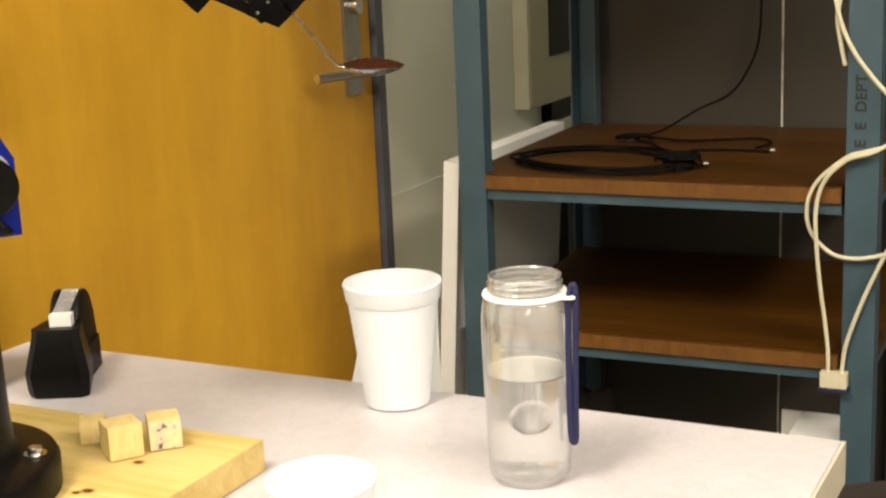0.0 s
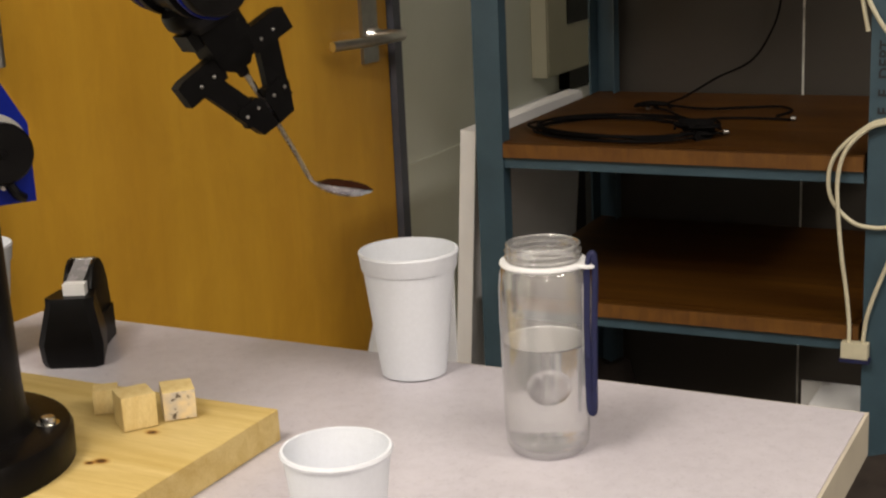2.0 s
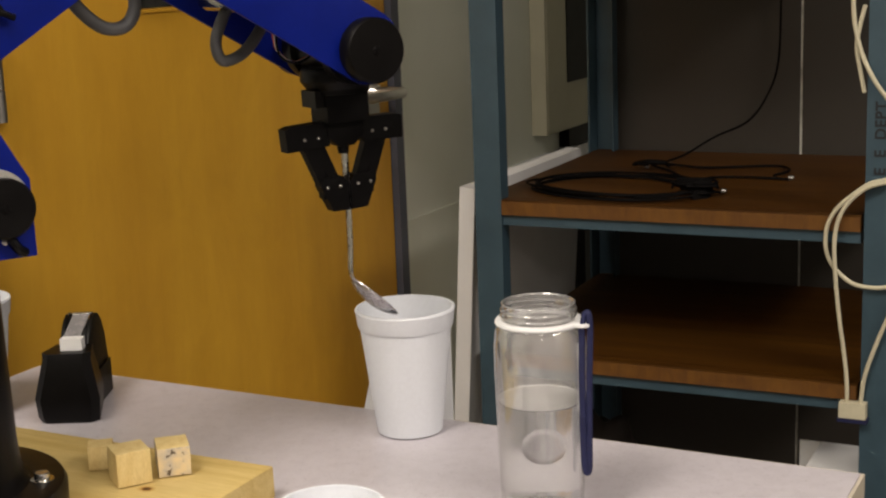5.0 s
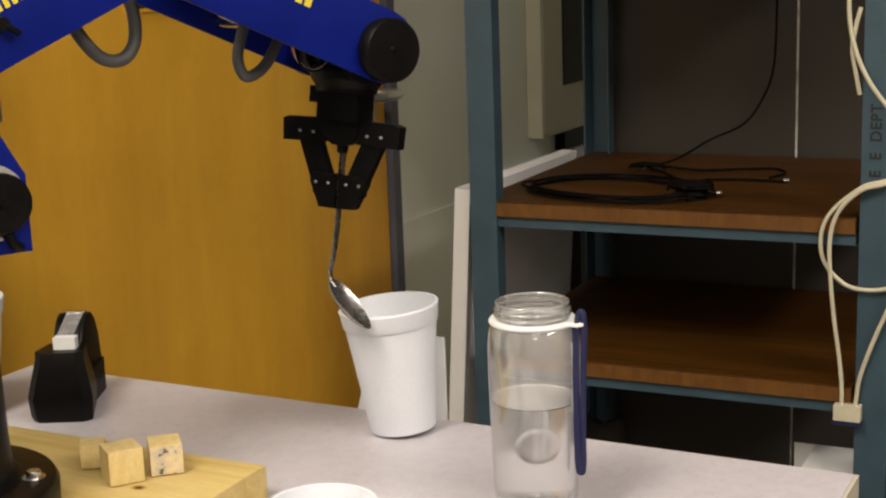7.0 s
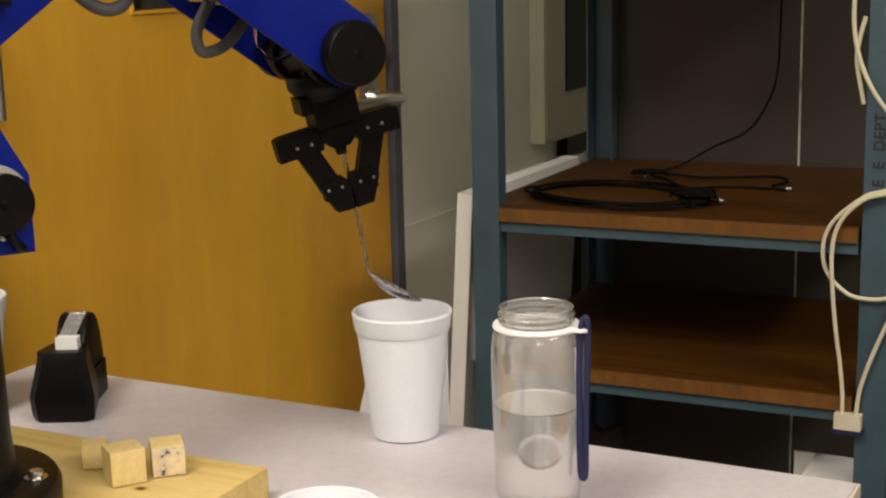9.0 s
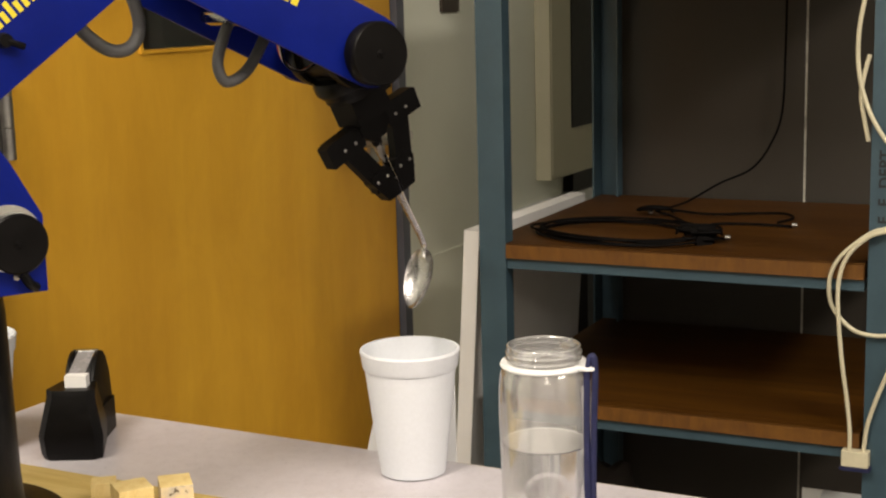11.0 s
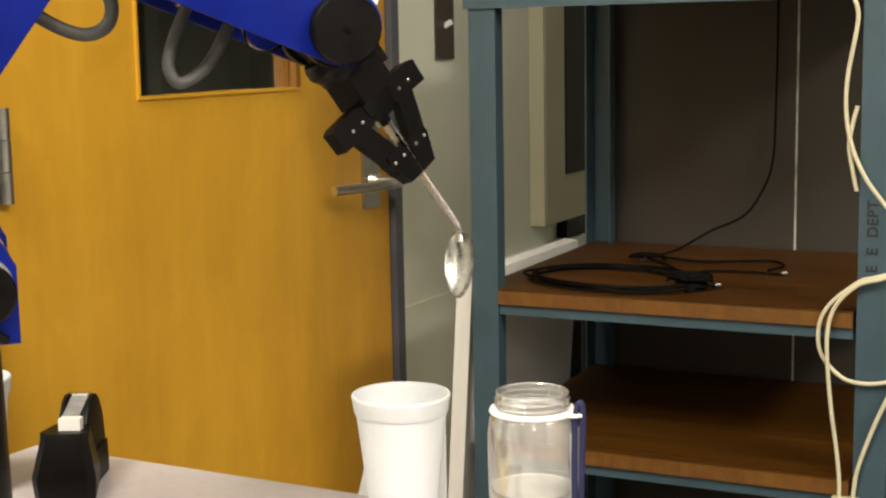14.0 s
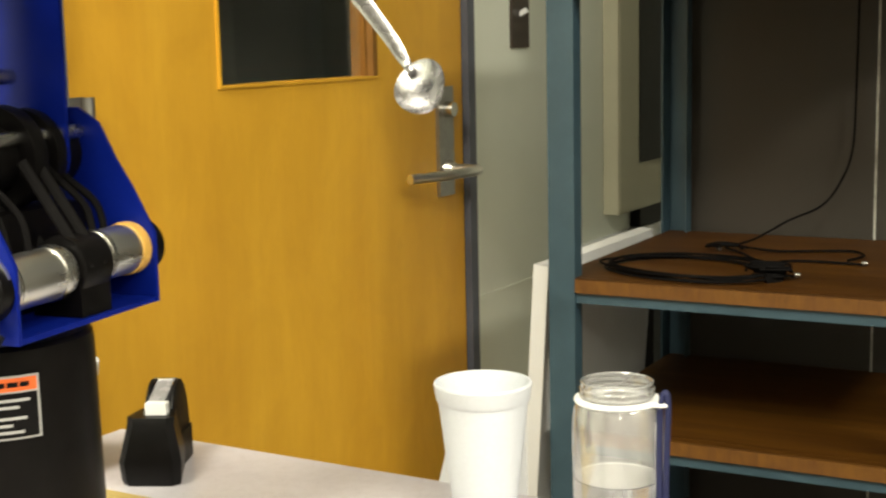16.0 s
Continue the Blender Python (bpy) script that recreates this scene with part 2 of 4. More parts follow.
def spotted_wood(name):
    """Pale wood with grey blotches and small dark spots."""
    m, nt, sh = material(name, (0.70, 0.56, 0.34), 0.65)
    spots, grey = noisy(nt, coords(nt), 120, 2), noisy(nt, coords(nt), 60, 3)
    col = ramp(nt, grey, [(0.38, (0.50, 0.45, 0.38)), (0.60, (0.74, 0.60, 0.36))])
    col = mixed(nt, col, ramp(nt, spots, [(0.33, (0.22, 0.18, 0.14)), (0.39, (1, 1, 1))]), 1.0, "MULTIPLY")
    nt.links.new(col, sh.inputs["Base Color"])
    bumped(nt, sh, spots, 0.1)
    return m


STAINED_BLOCK = spotted_wood("stained_block")
SILVER_LABEL = surface("silver_label", (0.55, 0.55, 0.54), 0.35, 0.6, var=0.1)
GRIP_BLACK = surface("anodised_black", (0.0032, 0.0028, 0.003), 0.42, var=0.3, scale=60, spec=0.10)
BLACK_CABLE = surface("black_cable", (0.0035, 0.003, 0.003), 0.65, var=0.2, scale=90, spec=0.06)

# ---- mesh helpers ----
def mesh_ob(name, bm, mat, parent=None, label="", smooth=False, bevel=0.0, segs=2):
    """Links a bmesh as one mesh object, with its edges rounded by bevel."""
    if bevel:
        sharp = [e for e in bm.edges if len(e.link_faces) == 2 and e.calc_face_angle(0) > 0.6]
        bmesh.ops.bevel(bm, geom=sharp, offset=bevel, segments=segs, affect="EDGES", profile=0.7, clamp_overlap=True)
    bmesh.ops.recalc_face_normals(bm, faces=bm.faces)
    me = bpy.data.meshes.new(name)
    bm.to_mesh(me)
    bm.free()
    for m in mat if isinstance(mat, (list, tuple)) else [mat]:
        me.materials.append(m)
    if smooth or bevel:
        for p in me.polygons:
            p.use_smooth = True
        me.set_sharp_from_angle(angle=radians(35))
    ob = new(name, me)
    if parent:
        ob.parent = parent
    if label:
        ob["label"] = label
    return ob


def part(name, bm, material_, parent, label="", smooth=False, bevel=0.0, segs=2):
    return mesh_ob(name, bm, material_, parent, label, smooth, bevel, segs)


def bm_new():
    return bmesh.new()


def box(bm, x0, x1, y0, y1, z0, z1, m=None):
    vs = [bm.verts.new((x, y, z)) for x in (x0, x1) for y in (y0, y1) for z in (z0, z1)]
    for f in ((0, 1, 3, 2), (4, 6, 7, 5), (0, 4, 5, 1), (2, 3, 7, 6), (0, 2, 6, 4), (1, 5, 7, 3)):
        bm.faces.new([vs[i] for i in f])
    if m:
        bmesh.ops.transform(bm, matrix=m, verts=vs)
    return bm


def cyl(bm, r0, r1, h, m=None, n=24):
    """A (tapered) cylinder from z=0 to z=h."""
    rings = [[bm.verts.new((r * math.cos(2 * math.pi * i / n), r * math.sin(2 * math.pi * i / n), z)) for i in range(n)] for r, z in ((r0, 0), (r1, h))]
    for i in range(n):
        bm.faces.new((rings[0][i], rings[0][(i + 1) % n], rings[1][(i + 1) % n], rings[1][i]))
    bm.faces.new(rings[0][::-1]), bm.faces.new(rings[1])
    if m:
        bmesh.ops.transform(bm, matrix=m, verts=rings[0] + rings[1])
    return bm


def lathe(bm, profile, n=48, m=None, closed=False):
    """Turns (radius, z) pairs about z."""
    rings = []
    for r, z in profile:
        if r < 1e-6:
            rings.append([bm.verts.new((0, 0, z))])
        else:
            rings.append([bm.verts.new((r * math.cos(2 * math.pi * i / n), r * math.sin(2 * math.pi * i / n), z)) for i in range(n)])
    pairs = list(zip(rings, rings[1:])) + ([(rings[-1], rings[0])] if closed else [])
    for a, b in pairs:
        for i in range(n):
            j = (i + 1) % n
            if len(a) == 1 and len(b) > 1:
                bm.faces.new((a[0], b[j], b[i]))
            elif len(b) == 1 and len(a) > 1:
                bm.faces.new((a[i], a[j], b[0]))
            elif len(a) > 1:
                bm.faces.new((a[i], a[j], b[j], b[i]))
    if m:
        bmesh.ops.transform(bm, matrix=m, verts=[v for r in rings for v in r])
    return bm


def smooth_path(points, per=8, closed=False):
    """A Catmull-Rom curve through the points."""
    pts = [Vector(p) for p in points]
    n, out = len(pts), []
    for i in range(n if closed else n - 1):
        if closed:
            a, b, c, d = pts[i - 1], pts[i], pts[(i + 1) % n], pts[(i + 2) % n]
        else:
            a, b, c, d = pts[max(i - 1, 0)], pts[i], pts[i + 1], pts[min(i + 2, n - 1)]
        for k in range(per):
            t = k / per
            out.append(0.5 * (2 * b + (c - a) * t + (2 * a - 5 * b + 4 * c - d) * t * t + (3 * b - a - 3 * c + d) * t ** 3))
    if not closed:
        out.append(pts[-1])
    return out


def tube(bm, points, r, n=8, per=8, closed=False, flat=1.0):
    """A round cable along a smooth path; flat squeezes it across its side."""
    path = smooth_path(points, per, closed) if per else [Vector(p) for p in points]
    radius = r if callable(r) else (lambda s: r)
    rings, side = [], None
    for i, p in enumerate(path):
        a = path[i - 1] if i or closed else p
        b = path[(i + 1) % len(path)] if i + 1 < len(path) or closed else p
        along = (b - a).normalized()
        if side is None:
            side = along.orthogonal().normalized()
        side = (side - along * side.dot(along)).normalized()
        up = along.cross(side)
        q = radius(i / max(1, len(path) - 1))
        rings.append([bm.verts.new(p + q * (math.cos(2 * math.pi * k / n) * side + flat * math.sin(2 * math.pi * k / n) * up)) for k in range(n)])
    for a, b in list(zip(rings, rings[1:])) + ([(rings[-1], rings[0])] if closed else []):
        for k in range(n):
            bm.faces.new((a[k], a[(k + 1) % n], b[(k + 1) % n], b[k]))
    if not closed:
        bm.faces.new(rings[0][::-1]), bm.faces.new(rings[-1])
    return bm


def prism(bm, outline, depth, m=None):
    """Extrudes an outline of (x, z) by depth along y, centred."""
    lo = [bm.verts.new((x, -depth / 2, z)) for x, z in outline]
    hi = [bm.verts.new((x, depth / 2, z)) for x, z in outline]
    n = len(outline)
    for i in range(n):
        bm.faces.new((lo[i], lo[(i + 1) % n], hi[(i + 1) % n], hi[i]))
    bm.faces.new(lo[::-1]), bm.faces.new(hi)
    if m:
        bmesh.ops.transform(bm, matrix=m, verts=lo + hi)
    return bm


def thing(name, label, category, m=None, group=""):
    ob = new(name)
    if m:
        ob.matrix_world = m
    return tagged(ob, label, category, group)


def setting(ob, label, category=""):
    return tagged(ob, label, category or ob.name.split("_")[0], kind="structure")


# ---- the room ----
def room():
    b = bm_new()
    box(b, -2.2, 3.6, -3.2, 4.2, -0.08, 0)
    setting(mesh_ob("floor", b, FLOOR), "grey vinyl floor of the lab")
    b = bm_new()
    box(b, -2.2, 3.6, -3.2, 4.2, 2.7, 2.78)
    setting(mesh_ob("ceiling", b, CEILING), "white ceiling with recessed light panels")
    # Door wall, with the door's opening.
    b = bm_new()
    box(b, -0.12, -0.004, -3.2, 1.105, 0, 2.7)
    box(b, -0.12, -0.004, 2.1555, 4.2, 0, 2.7)
    box(b, -0.12, -0.004, 1.105, 2.1555, 2.11, 2.7)
    setting(mesh_ob("wall_west", b, WALL), "unseen wall darkened to cut bounced light beside the wooden door")
    b = bm_new()
    box(b, -2.2, 3.6, 4.1, 4.2, 0, 2.7)
    setting(mesh_ob("wall_north", b, WALL), "unseen wall darkened to cut bounced light behind the grey partition")
    b = bm_new()
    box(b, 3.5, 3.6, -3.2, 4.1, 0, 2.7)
    setting(mesh_ob("wall_east", b, DARKENED_WALL), "unseen wall darkened to cut bounced light")
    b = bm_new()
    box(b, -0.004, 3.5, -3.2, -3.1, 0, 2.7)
    setting(mesh_ob("wall_south", b, DARKENED_WALL), "unseen wall darkened to cut bounced light")
    # The unlit corridor behind the door's window.
    b = bm_new()
    box(b, -2.2, -2.1, -3.2, 4.1, 0, 2.7)
    box(b, -2.1, -0.12, -3.2, -3.1, 0, 2.7)
    setting(mesh_ob("wall_corridor", b, WALL), "unlit corridor wall behind the door window", "wall")
    b = bm_new()
    box(b, -1.35, -1.30, 3.15, 3.59, 0.4, 2.2)
    setting(mesh_ob("corridor_panel", b, WALL, bevel=0.004), "pale panel in the dark corridor behind the door", "panel")


def door():
    d0, d1, w0, w1, wz0, wz1 = 1.1665, 2.1265, 1.450, 1.845, 1.119, 1.80
    b = bm_new()
    for y0, y1, z0, z1 in ((d0, w0, 0.008, 2.06), (w1, d1, 0.008, 2.06), (w0, w1, 0.008, wz0), (w0, w1, wz1, 2.06)):
        box(b, -0.045, 0.0, y0, y1, z0, z1)
    bmesh.ops.remove_doubles(b, verts=b.verts, dist=1e-5)
    slab = setting(mesh_ob("door_1", b, DOOR_WOOD), "closed honey-coloured wood veneer door with a window", "door")
    # Glazing beads round the window.
    for y0, y1, z0, z1 in ((w0, w1, wz0, wz0 + 0.004), (w0, w1, wz1 - 0.004, wz1), (w0, w0 + 0.004, wz0 + 0.004, wz1 - 0.004), (w1 - 0.012, w1, wz0 + 0.004, wz1 - 0.004)):
        b = bm_new()
        box(b, -0.041, 0.004, y0, y1, z0, z1)
        part("glazing_bead", b, DARK_BEAD if y1 == w1 and y0 > w0 else DOOR_WOOD, slab, bevel=0.002)
    b = bm_new()
    box(b, -0.014, -0.008, w0 + 0.004, w1 - 0.012, wz0 + 0.004, wz1 - 0.004)
    pane = part("window_pane", b, GLASS, slab, "dark glass pane of the door")
    pane.visible_shadow = False
    # Lockset: tall plate, keyhole cylinder, lever.
    b = bm_new()
    box(b, 0.0, 0.007, 2.0315, 2.0825, 0.909, 1.097)
    plate = part("lock_plate", b, BRUSHED, slab, "tall brushed steel lock plate", bevel=0.002)
    b = bm_new()
    cyl(b, 0.014, 0.013, 0.016, pose(0.007, 2.058, 1.058, 0, 90, 0))
    part("thumb_turn", b, STEEL, plate, bevel=0.002)
    b = bm_new()
    cyl(b, 0.0165, 0.0125, 0.012, pose(0.007, 2.060, 0.955, 0, 90, 0))
    cyl(b, 0.0095, 0.0095, 0.05, pose(0.018, 2.060, 0.955, 0, 90, 0))
    part("lever_spindle", b, SATIN, plate, smooth=True)
    b = bm_new()
    tube(b, [(0.060, 2.062, 0.956), (0.070, 2.053, 0.956), (0.073, 2.025, 0.956), (0.069, 1.985, 0.956), (0.058, 1.943, 0.955), (0.046, 1.908, 0.955), (0.037, 1.882, 0.955)], 0.0082, 12)
    part("lever_handle", b, SATIN, plate, "brushed steel lever handle", smooth=True)
    # Frame.
    for name, y0, y1, z0, z1 in (("frame_latch_side", 2.1300, 2.1555, 0, 2.10), ("frame_hinge_side", 1.105, 1.1625, 0, 2.10), ("frame_head", 1.1625, 2.1300, 2.064, 2.10)):
        b = bm_new()
        box(b, -0.12, 0.012, y0, y1, z0, z1)
        setting(mesh_ob(name, b, JAMB, bevel=0.003), "dark blue-grey painted steel door frame", "door frame")
    for z in (0.25, 1.009, 1.80):
        h = thing("door_hinge", "grey steel surface hinge on the wooden door", "hinge", pose(0.010, 1.1955, z), "hinges of the door")
        for k in range(3):
            b = bm_new()
            cyl(b, 0.0075, 0.0075, 0.0365, pose(0, 0, k * 0.0375), 14)
            part("knuckle", b, BRUSHED, h, smooth=True)
        b = bm_new()
        box(b, -0.0098, -0.0065, -0.034, -0.002, 0, 0.112)
        part("leaf", b, BRUSHED, h)


def switch():
    s = thing("light_switch", "brown wall switch plate with a white toggle", "light switch", pose(-0.004, 2.360, 1.2145))
    b = bm_new()
    box(b, 0, 0.006, -0.0355, 0.0355, -0.057, 0.057)
    part("cover_plate", b, BROWN_PLATE, s, bevel=0.002)
    b = bm_new()
    box(b, 0, 0.017, -0.005, 0.005, -0.004, 0.006, pose(0.005, 0.0, 0.004, 0, -30, 0))
    part("toggle", b, WHITE_PLASTIC, s, bevel=0.002)


def partition():
    """Grey panels standing behind the rack; light through their seam is painted as a pale strip."""
    for x0, x1 in ((0.335, 0.6850), (0.6890, 1.75)):
        b = bm_new()
        box(b, x0, x1, 2.262, 2.30, 0.0, 2.1)
        setting(mesh_ob("partition_panel", b, BACK_PANEL, bevel=0.003), "grey partition panel behind the storage rack", "partition")
    b = bm_new()
    box(b, 0.6850, 0.6890, 2.264, 2.268, 0.0, 2.1)
    setting(mesh_ob("seam_strip", b, SEAM_LIGHT), "pale strip painted as light through the gap between grey panels", "trim")


def raceway():
    b = bm_new()
    # Thin sheet over the lower wall with the cast shadow in its colour.
    box(b, -0.004, -0.001, 2.1575, 3.6, 0, 0.7075)
    setting(mesh_ob("wall_dado", b, SHADOW_BAND), "shadow painted as a darker lower band on the cream wall", "wall")
    b = bm_new()
    box(b, -0.004, 0.02, 2.52, 3.6, 0.708, 0.7385)
    setting(mesh_ob("raceway", b, WHITE_PLASTIC, bevel=0.003), "white cable raceway along the cream wall", "raceway")

# ---- rack, table and what lies on them ----
RX0, RX1, RY0, RY1 = 0.3511, 0.9213, 1.7338, 2.2410
RACK_TURN = Matrix.Translation((RX0, RY0, 0)) @ pose(0, 0, 0, 0, 0, 1.0) @ Matrix.Translation((-RX0, -RY0, 0))

TABLE_W, TABLE_E, TABLE_N = 0.1035, 0.997, 1.1102
TABLE_TURN = Matrix.Translation((TABLE_E, TABLE_N, 0)) @ pose(0, 0, 0, 0, 0, -0.6) @ Matrix.Translation((-TABLE_E, -TABLE_N, 0))


def storage_rack():
    r = thing("storage_rack", "blue-grey painted steel storage rack with brown wooden shelves", "rack", RACK_TURN)
    w, d, t = 0.040, 0.040, 0.003
    for sx, x in ((1, RX0), (-1, RX1)):
        for sy, y in ((1, RY0), (-1, RY1)):
            # Channel section: front face with two returns, one folded inwards.
            sec = [(0, 0), (w, 0), (w, 0.026), (w - t, 0.026), (w - t, t), (t, t), (t, d), (0, d)]
            b = bm_new()
            lo = [b.verts.new((x + sx * u, y + sy * v, 0)) for u, v in sec]
            hi = [b.verts.new((x + sx * u, y + sy * v, 1.85)) for u, v in sec]
            for i in range(len(sec)):
                b.faces.new((lo[i], lo[(i + 1) % len(sec)], hi[(i + 1) % len(sec)], hi[i]))
            b.faces.new(lo), b.faces.new(hi)
            part("post", b, RACK_PAINT, r, bevel=0.0008, segs=1)
    for z in (0.842, 0.6233, 0.12):
        b = bm_new()
        box(b, RX0 + 0.040, RX1 - 0.044, RY0 + 0.001, RY0 + 0.0185, z - 0.021, z)
        box(b, RX0 + 0.004, RX1 - 0.004, RY0 + 0.02, RY1 - 0.004, z - 0.021, z)
        part("shelf_board", b, SHELF_WOOD, r, "brown wood-grain shelf board", bevel=0.0015)
        b = bm_new()
        box(b, RX0 + 0.041, RX1 - 0.045, RY0 - 0.002, RY0 + 0.0005, z - 0.0205, z - 0.002)
        part("edge_band", b, EDGE_WOOD, r, "cut particle-board edge")
        for y in (RY0 + 0.004, RY1 - 0.03):
            b = bm_new()
            box(b, RX0 + 0.0405, RX1 - 0.0445, y, y + 0.026, z - 0.036, z - 0.0215)
            part("shelf_rail", b, RACK_PAINT, r, bevel=0.002)
        for x in (RX0 + 0.0055, RX1 - 0.0305):
            b = bm_new()
            box(b, x, x + 0.024, RY0 + 0.045, RY1 - 0.045, z - 0.036, z - 0.0215)
            part("shelf_rail", b, RACK_PAINT, r, bevel=0.002)
    # Top shelf with its deep front beam.
    b = bm_new()
    box(b, RX0 - 0.006, RX1 + 0.006, RY0 - 0.004, RY0 - 0.0005, 1.232, 1.272)
    box(b, RX0 - 0.006, RX1 + 0.006, RY0 - 0.004, RY1, 1.2725, 1.278)
    part("top_beam", b, RACK_PAINT, r, bevel=0.0015)
    b = bm_new()
    box(b, RX0, RX1, RY0, RY1, 1.279, 1.298)
    part("shelf_board", b, SHELF_WOOD, r, bevel=0.001)
    # Stencilled letters up the right post.
    txt = bpy.data.curves.new("stencil_text", "FONT")
    txt.body, txt.size, txt.extrude = "E  E  DEPT", 0.0188, 0.0002
    txt.space_character = 1.08
    txt.offset = 0.0005
    ob = new("stencil_text", txt)
    ob.data.materials.append(STENCIL)
    ob.matrix_world = Matrix.Translation((0.9045, RY0 - 0.0006, 0.893)) @ Euler((radians(90), radians(-90), 0)).to_matrix().to_4x4()
    ob.parent = r
    ob["label"] = "black stencilled letters"
    return r


def table():
    t = thing("work_table", "table with a pale grey laminate top and beige edge", "table", TABLE_TURN @ pose(0.565, 0.73, 0))
    x0, x1, y0, y1 = TABLE_W - 0.565, TABLE_E - 0.565, -0.40, TABLE_N - 0.73
    b = bm_new()
    box(b, x0 + 0.003, x1 - 0.003, y0 + 0.003, y1 - 0.003, 0.714, 0.75)
    part("tabletop", b, LAMINATE, t, bevel=0.0015)
    for xs, ys in (((x0, x0 + 0.0028), (y0, y1)), ((x1 - 0.0028, x1), (y0, y1)), ((x0 + 0.0028, x1 - 0.0028), (y0, y0 + 0.0028)), ((x0 + 0.0028, x1 - 0.0028), (y1 - 0.0028, y1))):
        b = bm_new()
        box(b, *xs, *ys, 0.7125, 0.7492)
        part("edge_band", b, TABLE_EDGE, t, "beige plastic edge band", bevel=0.0008)
    for x in (x0 + 0.07, x1 - 0.07):
        for y in (y0 + 0.07, y1 - 0.07):
            b = bm_new()
            box(b, x - 0.02, x + 0.02, y - 0.02, y + 0.02, 0, 0.7138)
            part("leg", b, BLACK_PAINT, t, bevel=0.003)
    return t


def foam_cup(name, m, rim_r, base_r, h, label, band=0.0):
    c = thing(name, label, "cup", m)
    t = 0.0026
    g = rim_r - base_r
    zb = h - (band or 0.005)
    wall = lambda z: base_r + g * 0.88 * z / h
    prof = [(0, 0.004), (base_r - 0.004, 0.003), (base_r - 0.003, 0.0), (base_r, 0.001)]
    prof += [(wall(h * k), h * k) for k in (0.25, 0.5, 0.7)] + [(wall(zb), zb), (wall(h), h - 0.0015), (rim_r - t, h - 0.0008)]
    prof += [(base_r - t + g * k * 0.90, h * k) for k in (0.8, 0.4, 0.1)] + [(0, 0.0065)]
    b = bm_new()
    lathe(b, prof, 64)
    part("cup_body", b, FOAM, c, smooth=True)
    b = bm_new()
    step = 0.0018 if band else 0.0004
    lathe(b, [(wall(zb) - 0.001, zb), (wall(zb) + step * 0.6, zb), (wall(zb) + step, zb + 0.0015), (rim_r - 0.0006, h - 0.004), (rim_r, h - 0.002), (rim_r - 0.0008, h - 0.0002), (rim_r - t, h - 0.0002), (rim_r - t - 0.0004, h - 0.0018)], 64, closed=True)
    part("rim_band", b, FOAM, c, "thicker foam rim", smooth=True)
    return c


def water_bottle(m):
    w = thing("water_bottle", "clear plastic water bottle, uncapped, half full of water", "bottle", m)
    outer = [(0, 0.006), (0.017, 0.005), (0.026, 0.0), (0.0295, 0.001), (0.0322, 0.006), (0.0330, 0.018), (0.0343, 0.07), (0.0351, 0.11), (0.0350, 0.132), (0.0338, 0.143), (0.0312, 0.1495), (0.0282, 0.1520), (0.0278, 0.1542), (0.0292, 0.1550), (0.0293, 0.1560), (0.0278, 0.1570), (0.0277, 0.1588), (0.0292, 0.1595), (0.0292, 0.1606), (0.0277, 0.1616), (0.0277, 0.1644), (0.0283, 0.1651), (0.0272, 0.1658)]
    inner = [(0.0262, 0.1645), (0.0262, 0.152), (0.0292, 0.1475), (0.0320, 0.141), (0.0331, 0.131), (0.0330, 0.088), (0.0312, 0.018), (0.0296, 0.008), (0.0252, 0.004), (0.0165, 0.008), (0, 0.009)]
    b = bm_new()
    lathe(b, outer + inner, 64)
    part("bottle_body", b, CLEAR, w, smooth=True).visible_shadow = True
    b = bm_new()
    lathe(b, [(0, 0.0086), (0.0165, 0.0077), (0.0252, 0.0036), (0.0300, 0.0077), (0.0318, 0.018), (0.0335, 0.0890), (0.0325, 0.0878), (0, 0.0874)], 64)
    part("water", b, WATER, w, "clear water filling the lower half", smooth=True).visible_shadow = False
    b = bm_new()
    lathe(b, [(0, 0.0878), (0.0322, 0.0881), (0.0328, 0.0892), (0.0320, 0.0886), (0, 0.0883)], 64)
    part("water_surface", b, WATER_SHEEN, w, "white haze disc for the reflection on the water", smooth=True)
    # Screw threads and the lip of the neck.
    for z, r in ((0.1556, 0.0290), (0.1602, 0.0290), (0.1652, 0.0280)):
        b = bm_new()
        lathe(b, [(r - 0.0008, z - 0.0006), (r + 0.0002, z - 0.0005), (r + 0.0006, z), (r + 0.0002, z + 0.0005), (r - 0.0008, z + 0.0006)], 64, closed=True)
        part("neck_thread", b, THREAD, w, smooth=True)
    # Strap ring round the shoulder with its lug.
    b = bm_new()
    lathe(b, [(0.0285, 0.1490), (0.0330, 0.1492), (0.0337, 0.1507), (0.0330, 0.1524), (0.0285, 0.1528)], 64, closed=True)
    part("strap_ring", b, WHITE_PLASTIC, w, "white plastic strap ring", smooth=True)
    b = bm_new()
    prism(b, [(0.030, -0.006), (0.040, -0.005), (0.0440, 0.0), (0.040, 0.005), (0.030, 0.006)], 0.0028, pose(0, 0, 0.1515, 90, 0, 0))
    part("strap_lug", b, WHITE_PLASTIC, w, bevel=0.001)
    # Thin frosted stripe down the side and the blue cord loop.
    b = bm_new()
    for k in range(5):
        for z0, z1, r in ((0.084, 0.110, 0.0350), (0.110, 0.138, 0.0351)):
            box(b, r, r + 0.0010, -0.0019, 0.0019, z0, z1, pose(0, 0, 0, 0, 0, -2 + 6 * k))
    part("scale_strip", b, FROSTED, w, "white frosted strip")
    b = bm_new()
